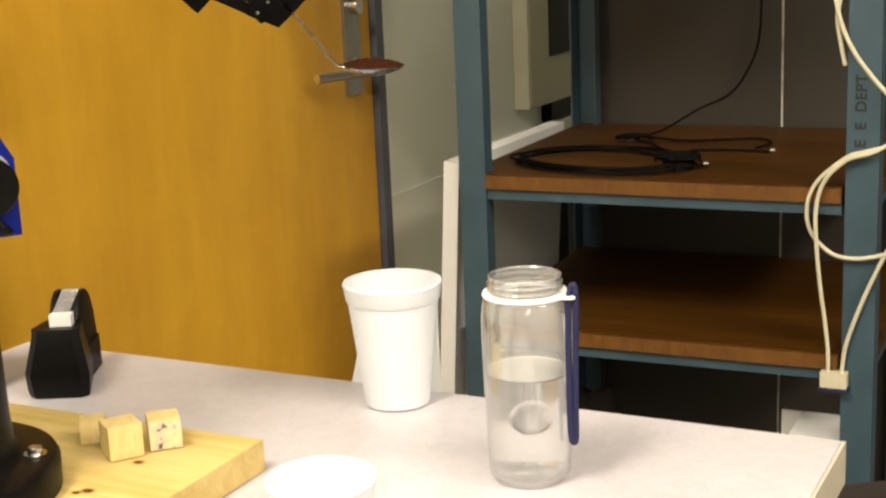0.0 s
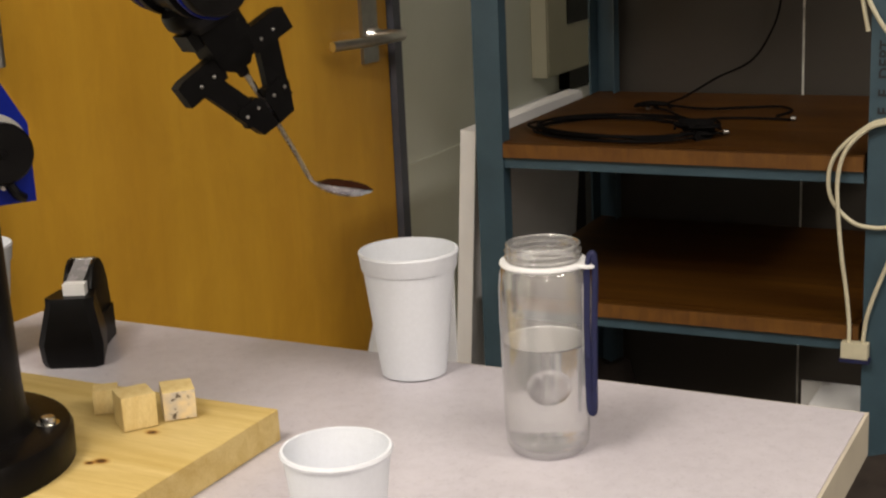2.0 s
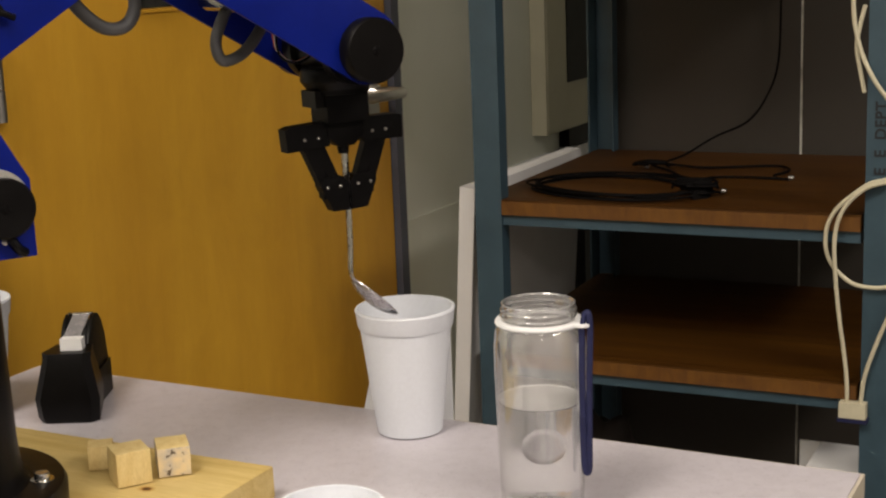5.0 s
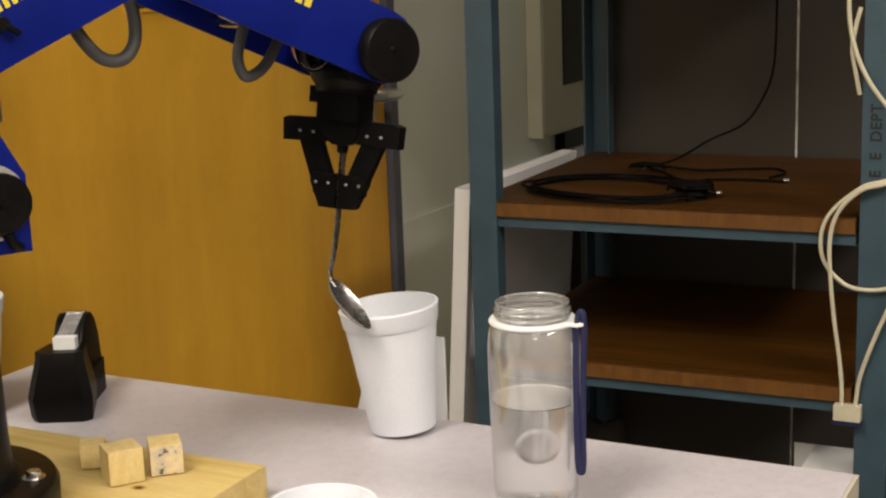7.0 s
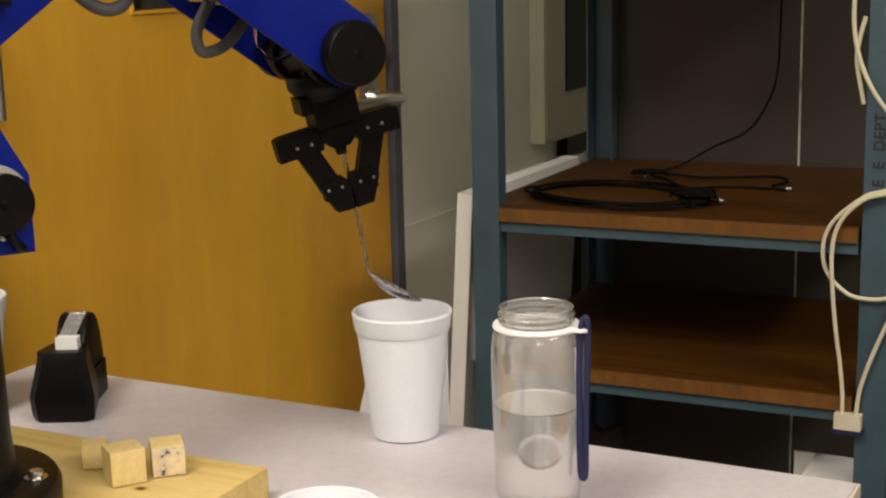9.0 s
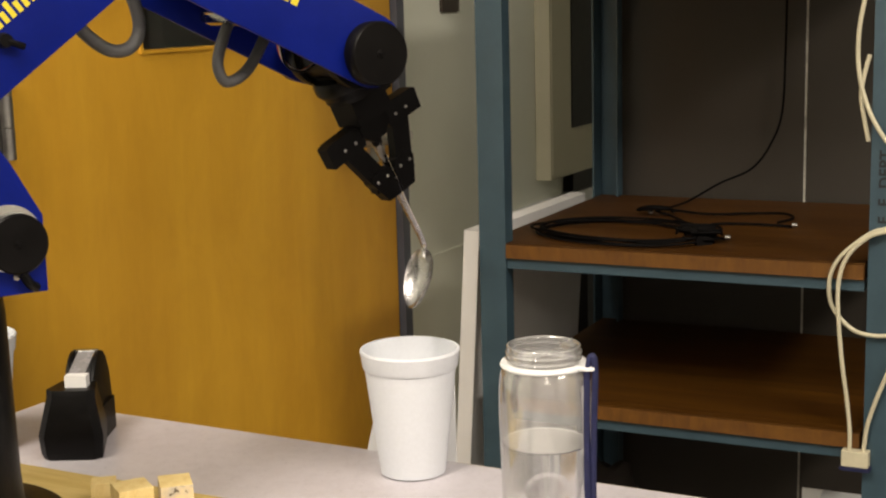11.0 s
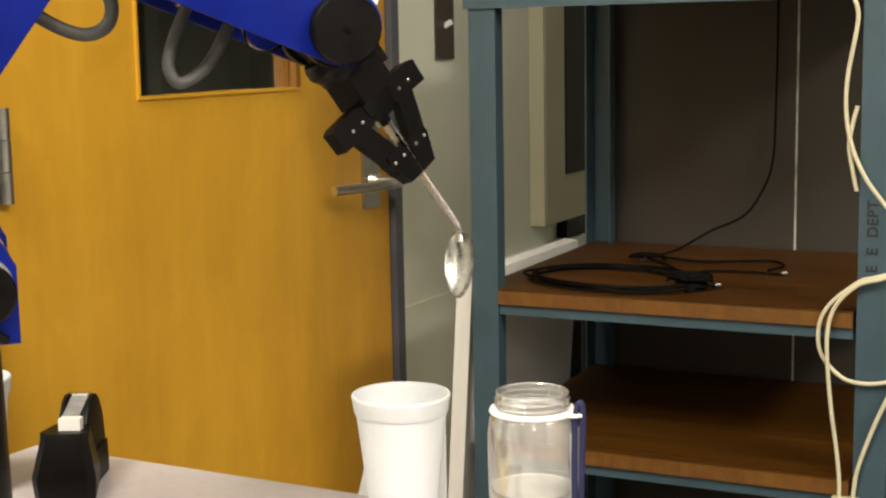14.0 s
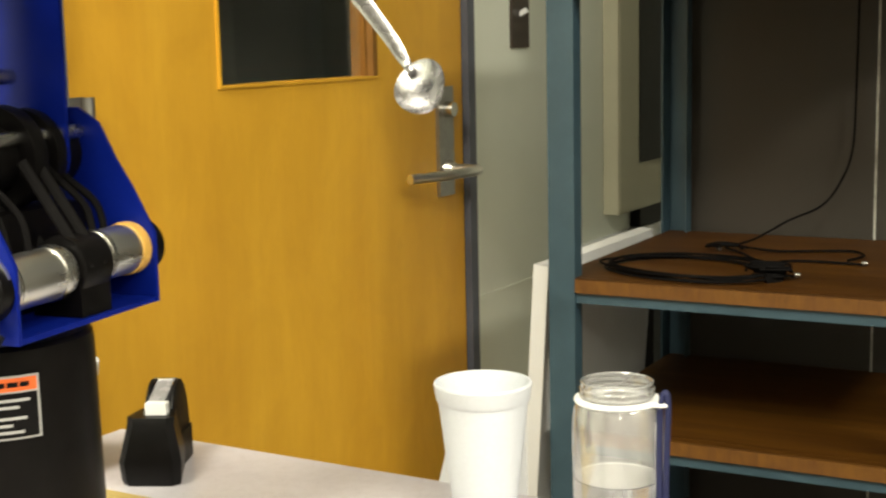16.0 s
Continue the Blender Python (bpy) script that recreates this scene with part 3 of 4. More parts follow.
    tube(b, [(0.0380, -0.001, 0.149), (0.0390, 0.001, 0.1590), (0.0420, 0.002, 0.1600), (0.0432, 0.002, 0.146), (0.0425, 0.001, 0.11), (0.0422, 0.0, 0.07), (0.0420, 0.0, 0.041), (0.0405, -0.001, 0.035), (0.0390, -0.002, 0.041), (0.0382, -0.002, 0.07), (0.0377, -0.002, 0.11), (0.0376, -0.001, 0.142)], 0.0021, 8, 6, closed=True, flat=1.3)
    part("cord", b, BLUE_CORD, w, "dark blue cord loop", smooth=True)
    b = bm_new()
    box(b, 0.0362, 0.0412, -0.004, 0.003, 0.056, 0.080)
    part("cord_tag", b, BLUE_CORD, w, bevel=0.001)
    # Raised round mark on the front of the body.
    b = bm_new()
    lathe(b, [(0, 0.0016), (0.006, 0.0015), (0.0105, 0.0012), (0.0135, 0.0008), (0.0145, 0.0), (0.0150, -0.0015), (0.0, -0.0015)], 40, pose(0.0, -0.0324, 0.060, 90, 0, 0) @ Matrix.Diagonal((1.14, 0.95, 0.8, 1)))
    mark = part("round_mark", b, MOULDED, w, "raised round mark", smooth=True)
    mark.matrix_local = pose(0, 0, 0, 0, 0, 34)
    return w


def tape_dispenser(m):
    d = thing("tape_dispenser", "black plastic tape dispenser with a roll of clear tape", "tape dispenser", m)
    # Heavy front block, narrower at foot and top, and a slimmer tail behind it.
    b = bm_new()
    rings = []
    for z, w, y0, y1 in ((0.0, 0.0285, 0.004, 0.052), (0.006, 0.0300, 0.001, 0.055), (0.024, 0.0315, 0.0, 0.056), (0.060, 0.0235, 0.008, 0.050), (0.067, 0.0240, 0.011, 0.048)):
        c = 0.007
        rings.append([b.verts.new(q) for q in ((-w + c, y0, z), (w - c, y0, z), (w, y0 + c, z), (w * 0.72, y1, z), (-w * 0.72, y1, z), (-w, y0 + c, z))])
    for lo, hi in zip(rings, rings[1:]):
        for k in range(6):
            b.faces.new((lo[k], lo[(k + 1) % 6], hi[(k + 1) % 6], hi[k]))
    b.faces.new(rings[0][::-1]), b.faces.new(rings[-1])
    part("base", b, BLACK_PLASTIC, d, bevel=0.003, segs=3)
    b = bm_new()
    box(b, -0.0165, 0.0165, 0.047, 0.112, 0.0, 0.034)
    part("tail", b, BLACK_PLASTIC, d, bevel=0.006, segs=3)
    turn = Euler((0, 0, radians(90))).to_matrix().to_4x4()
    for sx in (-1, 1):
        b = bm_new()
        prism(b, [(0.034, 0.015), (0.036, 0.055), (0.050, 0.074), (0.062, 0.086), (0.074, 0.0905), (0.086, 0.0885), (0.098, 0.079), (0.107, 0.062), (0.112, 0.036), (0.112, 0.015)], 0.0042, Matrix.Translation((sx * 0.0124, 0, 0)) @ turn)
        part("cheek", b, BLACK_PLASTIC, d, bevel=0.0015)
    b = bm_new()
    cyl(b, 0.022, 0.022, 0.0165, pose(-0.00825, 0.084, 0.060, 0, 90, 0), 40)
    roll = part("tape_roll", b, TAPE, d, "roll of clear tape", bevel=0.001)
    b = bm_new()
    cyl(b, 0.0115, 0.0115, 0.0235, pose(-0.01175, 0.084, 0.060, 0, 90, 0), 32)
    part("hub", b, BLACK_PLASTIC, roll, bevel=0.001)
    b = bm_new()
    prism(b, [(0.026, 0.0735), (0.034, 0.0765), (0.078, 0.0905), (0.092, 0.0845), (0.0915, 0.0838), (0.078, 0.0896), (0.034, 0.0757), (0.026, 0.0727)], 0.0165, Matrix.Translation((0.001, 0, 0)) @ turn)
    part("tape_strip", b, TAPE, d, "strip of clear tape")
    b = bm_new()
    box(b, -0.0070, 0.0142, 0.022, 0.034, 0.064, 0.0785)
    part("tape_end", b, WHITE_PLASTIC, d, "white folded tape end", bevel=0.002)
    b = bm_new()
    box(b, -0.0122, 0.0122, 0.0765, 0.0795, 0.0885, 0.0915)
    part("cutter", b, STEEL, d, "thin metal cutter bar", bevel=0.0005)
    return d


def wooden_block(m, s, mat, label, tall=0.0, deep=0.0):
    t = thing("wooden_block", label, "block", m, "wooden blocks on the board")
    b = bm_new()
    d = (deep or s) / 2
    box(b, -s / 2, s / 2, -d, d, 0, tall or s)
    bmesh.ops.subdivide_edges(b, edges=b.edges, cuts=3, use_grid_fill=True)
    for v in b.verts:
        v.co += 0.0003 * noise.noise_vector(v.co * 120 + Vector((s * 900, 0, 0)))
    ob = part("block_body", b, [mat, BLOCK_PINE], t, bevel=0.0007)
    for p in ob.data.polygons:
        p.material_index = int(p.normal.z > 0.8 or p.normal.x > 0.8)
    return t


def pine_board():
    b = bm_new()
    box(b, 0.012, 0.5695, 0.60, 0.887, 0.7505, 0.7775)
    bmesh.ops.subdivide_edges(b, edges=b.edges, cuts=10, use_grid_fill=True)
    for v in b.verts:
        v.co += 0.0006 * noise.noise_vector(v.co * 25)
    tagged(mesh_ob("pine_board", b, PINE_KNOTTY, bevel=0.0015), "knotty pine board lying under the robot arm", "board")


def cable_coil():
    """Black coiled cable on the shelf with two plugs, and a lead that climbs the panel."""
    c = thing("black_cable", "coiled black cable with plugs lying on the shelf", "cable", RACK_TURN @ Matrix.Translation((0.0106, -0.0112, 0.003)))
    zs = 0.8425
    for k, (dx, dy, dz) in enumerate(((0, 0, 0), (0.009, 0.011, 0.0048), (-0.010, 0.013, 0.0015), (0.012, -0.008, 0.004), (-0.007, -0.010, 0.0065))):
        b = bm_new()
        loop = [(0.640, 1.826), (0.615, 1.785), (0.555, 1.765), (0.470, 1.785), (0.405, 1.825), (0.388, 1.866), (0.410, 1.915), (0.465, 1.944), (0.535, 1.945), (0.590, 1.918), (0.625, 1.868)]
        tube(b, [(x + dx * math.cos(i * 1.3 + k), y + dy * math.sin(i * 0.9 + k), zs + dz + 0.001 * math.sin(i + k)) for i, (x, y) in enumerate(loop)], 0.0017, 8, 6, closed=True)
        part("cable_turn", b, BLACK_CABLE, c, smooth=True)
    leads = [
        [(0.630, 1.87, zs), (0.600, 1.93, zs), (0.54, 2.02, zs), (0.505, 2.050, zs + 0.003), (0.515, 2.075, zs + 0.002), (0.58, 2.062, zs), (0.64, 2.085, zs), (0.688, 2.098, zs), (0.712, 2.06, zs), (0.700, 2.01, zs)],
        [(0.635, 1.84, zs + 0.004), (0.618, 1.90, zs), (0.612, 1.965, zs), (0.650, 1.985, zs), (0.70, 1.985, zs), (0.728, 1.980, zs)],
        [(0.505, 2.045, zs + 0.004), (0.53, 2.12, zs + 0.008), (0.565, 2.19, zs + 0.03), (0.607, 2.235, 0.893), (0.635, 2.245, 0.933), (0.652, 2.247, 0.985), (0.6555, 2.248, 1.08), (0.657, 2.248, 1.24), (0.655, 2.248, 1.262)],
        [(0.640, 1.82, zs + 0.006), (0.655, 1.838, zs + 0.003), (0.664, 1.846, zs + 0.001)],
    ]
    for path in leads:
        b = bm_new()
        tube(b, path, 0.0019, 8, 8)
        part("cable_lead", b, BLACK_CABLE, c, smooth=True)
    for x, y, r, z in ((0.727, 1.980, 12, 0.0), (0.664, 1.846, 25, 0.001), (0.498, 2.043, 140, 0.0)):
        b = bm_new()
        cyl(b, 0.0036, 0.0030, 0.0075, pose(x, y, zs + 0.002 + z, 0, 90, r), 14)
        part("plug", b, BRUSHED, c, "bright metal plug", bevel=0.0005)
    b = bm_new()
    for i in range(5):
        cyl(b, 0.0095 - 0.0008 * i, 0.0085, 0.006, pose(0.640 + 0.004 * math.sin(i * 2), 1.822 + 0.01 * math.cos(i * 1.7), zs - 0.002 + 0.001 * i, 70, 20 * i, 40), 10)
    part("tie_bundle", b, BLACK_CABLE, c)
    # Loose tangle at the tie and at the far bend.
    rng = random.Random(5)
    for cx, cy, n in ((0.632, 1.832, 10), (0.505, 2.048, 4)):
        for k in range(n):
            b = bm_new()
            a0, r0 = rng.uniform(0, 6.3), rng.uniform(0.012, 0.032)
            tube(b, [(cx + r0 * math.cos(a0 + q * 1.25) * 1.2 + rng.uniform(-0.006, 0.006), cy + r0 * math.sin(a0 + q * 1.25) * 0.8, zs + 0.002 + 0.0016 * k + rng.uniform(0, 0.003)) for q in range(4)], 0.0020, 8, 6)
            part("cable_loop", b, BLACK_CABLE, c, smooth=True)


def beige_cable():
    """Pale serial cable looped over the rack's post, ending in a plug."""
    c = thing("beige_cable", "pale beige cable looped on the rack post", "cable")
    y = 1.7355
    paths = [
        [(0.867, y, 1.262), (0.8686, y, 1.237), (0.876, y, 1.206), (0.865, y, 1.135), (0.8648, y, 1.086), (0.874, y, 1.045), (0.891, y - 0.002, 1.010), (0.914, y - 0.002, 0.979), (0.938, y, 0.950), (0.945, y + 0.02, 0.92), (0.932, y + 0.012, 0.897), (0.905, y, 0.889), (0.884, y, 0.8816), (0.850, y, 0.852), (0.8364, y, 0.822), (0.8405, y, 0.786), (0.8656, y, 0.759), (0.893, y, 0.753), (0.920, y, 0.757), (0.943, y, 0.765)],
        [(0.943, y + 0.006, 0.905), (0.915, y - 0.005, 0.889), (0.884, y - 0.005, 0.8785), (0.8575, y - 0.005, 0.851), (0.848, y - 0.005, 0.815), (0.850, y - 0.006, 0.765), (0.8555, y - 0.004, 0.71), (0.861, y, 0.668), (0.8655, y, 0.628), (0.866, y, 0.598)],
        [(0.946, y, 0.790), (0.920, y, 0.7315), (0.902, y, 0.685), (0.888, y, 0.640), (0.884, y, 0.610), (0.8835, y, 0.600)],
        [(0.877, y + 0.004, 1.10), (0.871, y + 0.004, 1.075), (0.868, y + 0.004, 1.05), (0.873, y + 0.004, 1.02), (0.878, y + 0.005, 0.995)],
    ]
    for path in paths:
        b = bm_new()
        tube(b, path, 0.0027, 10, 8)
        part("cable_length", b, BEIGE_CABLE, c, smooth=True)
    b = bm_new()
    box(b, -0.0165, 0.0165, -0.008, 0.008, -0.008, 0.012)
    hood = part("plug_hood", b, BEIGE_CABLE, c, "beige plug hood", bevel=0.002)
    hood.location = (0.874, y, 0.590)
    b = bm_new()
    box(b, -0.0185, 0.0185, -0.0085, 0.0085, -0.0135, -0.0085)
    face = part("plug_face", b, BLUE_CORD, c, "blue plug face", bevel=0.001)
    face.location = (0.874, y, 0.590)


def side_things():
    # White melamine board leaning on the rack's side.
    b = bm_new()
    box(b, -0.012, 0.012, 0, 0.42, 0.0, 0.852)
    m = Matrix.Translation((0.266, 1.772, 0)) @ pose(0, 0, 0, 0, 3.7, 0)
    o = mesh_ob("white_board", b, WHITE_PLASTIC, bevel=0.002)
    o.matrix_world = m
    tagged(o, "white melamine board leaning beside the storage rack", "board")
    # Cream wall box with a dark panel, and black slabs below it.
    wb = thing("wall_box", "cream metal box with a dark panel fixed to the wall", "box")
    b = bm_new()
    box(b, -0.003, 0.0316, 2.767, 3.30, 0.788, 1.95)
    part("box_body", b, CREAM, wb, bevel=0.004, segs=3)
    b = bm_new()
    box(b, 0.0320, 0.0335, 2.774, 2.882, 0.797, 1.94)
    part("cover_panel", b, CREAM, wb, "cream cover panel", bevel=0.0005)
    b = bm_new()
    box(b, 0.0320, 0.0345, 2.887, 3.29, 0.892, 1.94)
    part("dark_panel", b, BLACK_PAINT, wb, "black front panel of the box", bevel=0.0005)
    # Black strip standing in for the shadow and dark corner under the box.
    b = bm_new()
    box(b, -0.003, 0.022, 2.92, 3.40, 0.742, 0.786)
    tagged(mesh_ob("dark_board", b, BLACK_PAINT, bevel=0.002), "black strip for the shadow and dark corner below the cream box", "board")
    b = bm_new()
    box(b, -0.003, 0.030, 2.985, 4.09, 0.0, 0.703)
    tagged(mesh_ob("dark_board", b, BLACK_PAINT, bevel=0.002), "black slab against the wall under the raceway", "board")
    # White carton under the lower shelf.
    c = thing("carton", "white cardboard box in the bottom of the rack", "box", pose(0.8107, 1.743, 0.1205))
    b = bm_new()
    box(b, 0, 0.068, 0, 0.118, 0, 0.378)
    part("carton_body", b, WHITE_PLASTIC, c, bevel=0.002)
    b = bm_new()
    box(b, -0.030, -0.001, 0.115, 0.118, 0.20, 0.378)
    part("flap", b, WHITE_PLASTIC, c, "white cardboard flap standing out")
    # Dark bag on the bottom shelf.
    b = bm_new()
    bmesh.ops.create_icosphere(b, subdivisions=4, radius=1)
    for v in b.verts:
        v.co = Vector((v.co.x * 0.07, v.co.y * 0.11, max(v.co.z, -0.8) * 0.19)) * (1 + 0.25 * noise.noise(v.co * 2.2)) + Vector((0.445, 1.95, 0.275))
    tagged(mesh_ob("dark_bag", b, DARK_BAG, smooth=True), "dark brown bag slumped on the bottom shelf", "bag")
    # Paper sheet standing behind the table's edge.
    b = bm_new()
    prism(b, [(0.5075, 0.690), (0.62, 0.690), (0.62, 0.83), (0.545, 0.83)], 0.0016, pose(0, 1.1135, 0, 0, 0, 0))
    tagged(mesh_ob("paper_sheet", b, WHITE_PLASTIC), "white paper sheet stuck behind the table edge", "paper")
    # Stool seat below the table's corner.
    s = thing("stool", "dark brown stool standing beside the table", "stool", pose(1.03, 1.42, 0))
    b = bm_new()
    cyl(b, 0.14, 0.145, 0.04, pose(0, 0, 0.50), 40)
    part("seat", b, DARK_BAG, s, bevel=0.01)
    for k in range(4):
        b = bm_new()
        cyl(b, 0.014, 0.012, 0.502, pose(0.1 * math.cos(k * 1.571 + 0.8), 0.1 * math.sin(k * 1.571 + 0.8), 0), 12)
        part("leg", b, BLACK_PAINT, s)


# ---- robot arm ----
BASE = Vector((0.39, 0.69, 0.7775))
SHOULDER_X, SHOULDER_Z, LINK = -0.005, 1.10 - 0.7775, 0.22
# Seconds, turn of the base, reach and height of the wrist, pitch and roll of the gripper.
ARM = [
    (0, 55.02, 0.2355, 1.2204, -47.8, 8.4),
    (0.5, 57.03, 0.2445, 1.1822, -54.1, 12.9),
    (1, 56.90, 0.2341, 1.1433, -57.8, 2.2),
    (1.5, 57.85, 0.2286, 1.1235, -60.0, 1.0),
    (2, 57.36, 0.2306, 1.1221, -59.9, -4.8),
    (2.5, 59.36, 0.2857, 1.1138, -66.7, 0.0),
    (3, 58.53, 0.3315, 1.1090, -75.0, 0.2),
    (3.5, 58.59, 0.3411, 1.1074, -77.0, 0.7),
    (4, 59.05, 0.3673, 1.1076, -89.1, 1.4),
    (6.5, 60.24, 0.3675, 1.1024, -85.0, 2.2),
    (7, 61.81, 0.3957, 1.1017, -97.8, 57.2),
    (7.5, 61.03, 0.3956, 1.1034, -100.4, 55.8),
    (8, 60.14, 0.3711, 1.1028, -87.5, 4.3),
    (8.5, 60.15, 0.3490, 1.1037, -76.8, 5.4),
    (9, 59.70, 0.3501, 1.1054, -77.1, 11.1),
    (9.5, 61.28, 0.3635, 1.1200, -77.8, 67.4),
    (10, 61.44, 0.3707, 1.1345, -79.2, 124.2),
    (10.2, 60.58, 0.3755, 1.1366, -80.1, 149.6),
    (12.3, 61.92, 0.3426, 1.1339, -57.2, 178.2),
    (12.5, 61.24, 0.3404, 1.1337, -57.1, 175.2),
    (13, 61.42, 0.3439, 1.1389, -56.5, 176.2),
    (13.5, 55.24, 0.3376, 1.1625, -56.5, 169.5),
    (14, 46.36, 0.3266, 1.1958, -56.4, 153.1),
    (14.5, 41.48, 0.3138, 1.2294, -55.0, 140.8),
    (15, 26.30, 0.2870, 1.2690, -55.7, 107.0),
    (15.5, 17.30, 0.2580, 1.3015, -55.1, 88.0),
    (16, 8.00, 0.2160, 1.3230, -51.6, 76.0),
]


def arm_joints(row):
    """Poses of turret, upper arm, forearm and gripper in the robot's space."""
    t, phi, r, z, pitch, roll = row
    z -= BASE.z
    dx, dz = r - SHOULDER_X, z - SHOULDER_Z
    far = min(math.hypot(dx, dz), 2 * LINK - 0.0005)
    t1 = math.atan2(dz, dx) + math.acos(far / (2 * LINK))
    ex, ez = SHOULDER_X + LINK * math.cos(t1), SHOULDER_Z + LINK * math.sin(t1)
    t2 = math.atan2(z - ez, r - ex)
    turn = pose(0, 0, 0, 0, 0, phi)
    return (turn, turn @ pose(SHOULDER_X, 0, SHOULDER_Z, 0, -math.degrees(t1), 0), turn @ pose(ex, 0, ez, 0, -math.degrees(t2), 0),
            turn @ pose(r, 0, z, 0, -pitch, 0) @ pose(0, 0, 0, roll, 0, 0))


def rounded_bar(x0, x1, z0, z1, n=10):
    """Outline of a bar with round ends."""
    r, cz = (z1 - z0) / 2, (z0 + z1) / 2
    pts = [(x1 - r + r * math.cos(a), cz + r * math.sin(a)) for a in (-math.pi / 2 + math.pi * k / n for k in range(n + 1))]
    return pts + [(x0 + r + r * math.cos(a), cz + r * math.sin(a)) for a in (math.pi / 2 + math.pi * k / n for k in range(n + 1))]


def side(y):
    return pose(0, y, 0)


def wheel(parent, x, z, y, r, thick, name="pulley_cap"):
    """A black round cap lying against a side plate, with hub and screw; y is its outer face."""
    s = 1 if y > 0 else -1
    b = bm_new()
    prof = [(0, 0), (r, 0), (r, thick * 0.85), (r - 0.0015, thick), (r * 0.15, thick), (r * 0.13, thick + 0.0012), (0, thick + 0.0012)]
    lathe(b, prof, 48, pose(x, y - s * thick, z, -90 * s, 0, 0))
    w = part(name, b, BLACK_PLASTIC, parent, "matt black round cap", smooth=True)
    b = bm_new()
    cyl(b, 0.0022, 0.0018, 0.0015, pose(x, y + s * 0.001, z, -90 * s, 0, 0), 12)
    part("cap_screw", b, GRIP_BLACK, w)
    return w


def screw(parent, x, y, z, r=0.0021, s=-1):
    b = bm_new()
    lathe(b, [(0, 0), (r, 0), (r, 0.0008), (r * 0.6, 0.0016), (0, 0.0019)], 12, pose(x, y, z, -90 * s, 0, 0))
    return part("screw", b, BRUSHED, parent, smooth=True)


def lettering(parent, m, bars, mat):
    """Illegible lettering as plain bars: (x, z, width, height) on a plate."""
    b = bm_new()
    for x, z, w, h in bars:
        box(b, x, x + w, -0.0002, 0.0003, z, z + h, m)
    return part("lettering", b, mat, parent, "yellow lettering bars")


def robot_arm():
    rob = thing("robot_arm", "blue and black educational robot arm bolted to a pine board", "robot arm", Matrix.Translation(BASE))
    # Fixed foot: flange, tapered column, bolts, warning label.
    b = bm_new()
    lathe(b, [(0, 0), (0.1055, 0), (0.106, 0.0210), (0.1037, 0.0256), (0.0985, 0.0272), (0.080, 0.0277), (0.076, 0.031), (0.0735, 0.038), (0.072, 0.06), (0.0705, 0.185), (0.0695, 0.193), (0.066, 0.1965), (0.05, 0.197), (0, 0.197)], 72)
    foot = part("base_column", b, BLACK_PAINT, rob, "glossy black column on a round flange", smooth=True)
    for k in range(4):
        a = radians(34.0 + 90 * k)
        b = bm_new()
        x, y = 0.0885 * math.cos(a), 0.0885 * math.sin(a)
        lathe(b, [(0, 0), (0.0088, 0), (0.0088, 0.0012), (0.0058, 0.0015), (0.0056, 0.0055), (0.0048, 0.0062), (0, 0.0062)], 20, pose(x, y, 0.0273))
        bolt = part("bolt", b, STEEL, foot, "bright steel bolt", smooth=True)

    def patch(a0, a1, z0, z1, r, mat, label=""):
        p = bm_new()
        n, a0, a1 = 10, a0 - 13, a1 - 13
        cols = [[p.verts.new((r * math.cos(a), r * math.sin(a), z)) for z in (z0, z1)] for a in (radians(a0 + (a1 - a0) * i / n) for i in range(n + 1))]
        inn = [[p.verts.new(((r - 0.0006) * math.cos(a), (r - 0.0006) * math.sin(a), z)) for z in (z0, z1)] for a in (radians(a0 + (a1 - a0) * i / n) for i in range(n + 1))]
        for g in (cols, inn):
            for u, v in zip(g, g[1:]):
                p.faces.new((u[0], v[0], v[1], u[1]))
        for u, v, q, w in zip(cols, cols[1:], inn, inn[1:]):
            p.faces.new((u[0], q[0], w[0], v[0])), p.faces.new((u[1], v[1], w[1], q[1]))
        return part("warning_label", p, mat, foot, label)

    patch(-48, -8, 0.1305, 0.1765, 0.0722, SILVER_LABEL, "silver-edged warning label")
    patch(-46.5, -9.5, 0.132, 0.164, 0.0727, BLACK_PLASTIC)
    patch(-46.5, -9.5, 0.1655, 0.175, 0.0728, ORANGE, "orange label heading")
    for z, a1 in ((0.159, -14), (0.154, -20), (0.146, -16), (0.141, -24), (0.136, -18)):
        patch(-44, a1, z - 0.001, z + 0.001, 0.0731, SILVER_LABEL)
    for a0, a1 in ((-40, -34), (-33, -27), (-26, -20), (-19, -14)):
        patch(a0, a1, 0.1685, 0.172, 0.0732, BLACK_PLASTIC)

    # Turret: two blue side plates on a floor plate, motors across, belts.
    tur = part("turret", box(bm_new(), -0.07, 0.081, -0.0728, 0.0898, 0.2052, 0.2092), BLUE_PAINT, rob, "blue steel turret frame", bevel=0.001)
    plate = [(0.0825, 0.2052), (0.0825, 0.2595), (0.064, 0.295), (0.050, 0.317), (0.036, 0.345), (0.018, 0.357), (-0.026, 0.357), (-0.045, 0.345), (-0.07, 0.29), (-0.07, 0.2052)]
    for y, lift in ((-0.075, 0.0), (0.092, 0.0)):
        b = bm_new()
        prism(b, [(x, max(z, 0.2052 + lift)) for x, z in plate], 0.004, side(y))
        part("side_plate", b, BLUE_PAINT, tur, bevel=0.001)
    for y0, y1, z in ((-0.0728, -0.002, 0.2435), (0.038, 0.0898, 0.2475)):
        b = bm_new()
        cyl(b, 0.0195, 0.0195, y1 - y0, pose(0.060, y1, z, 90, 0, 0), 40)
        mot = part("motor", b, ALUMINIUM, tur, "bright aluminium motor", bevel=0.002)
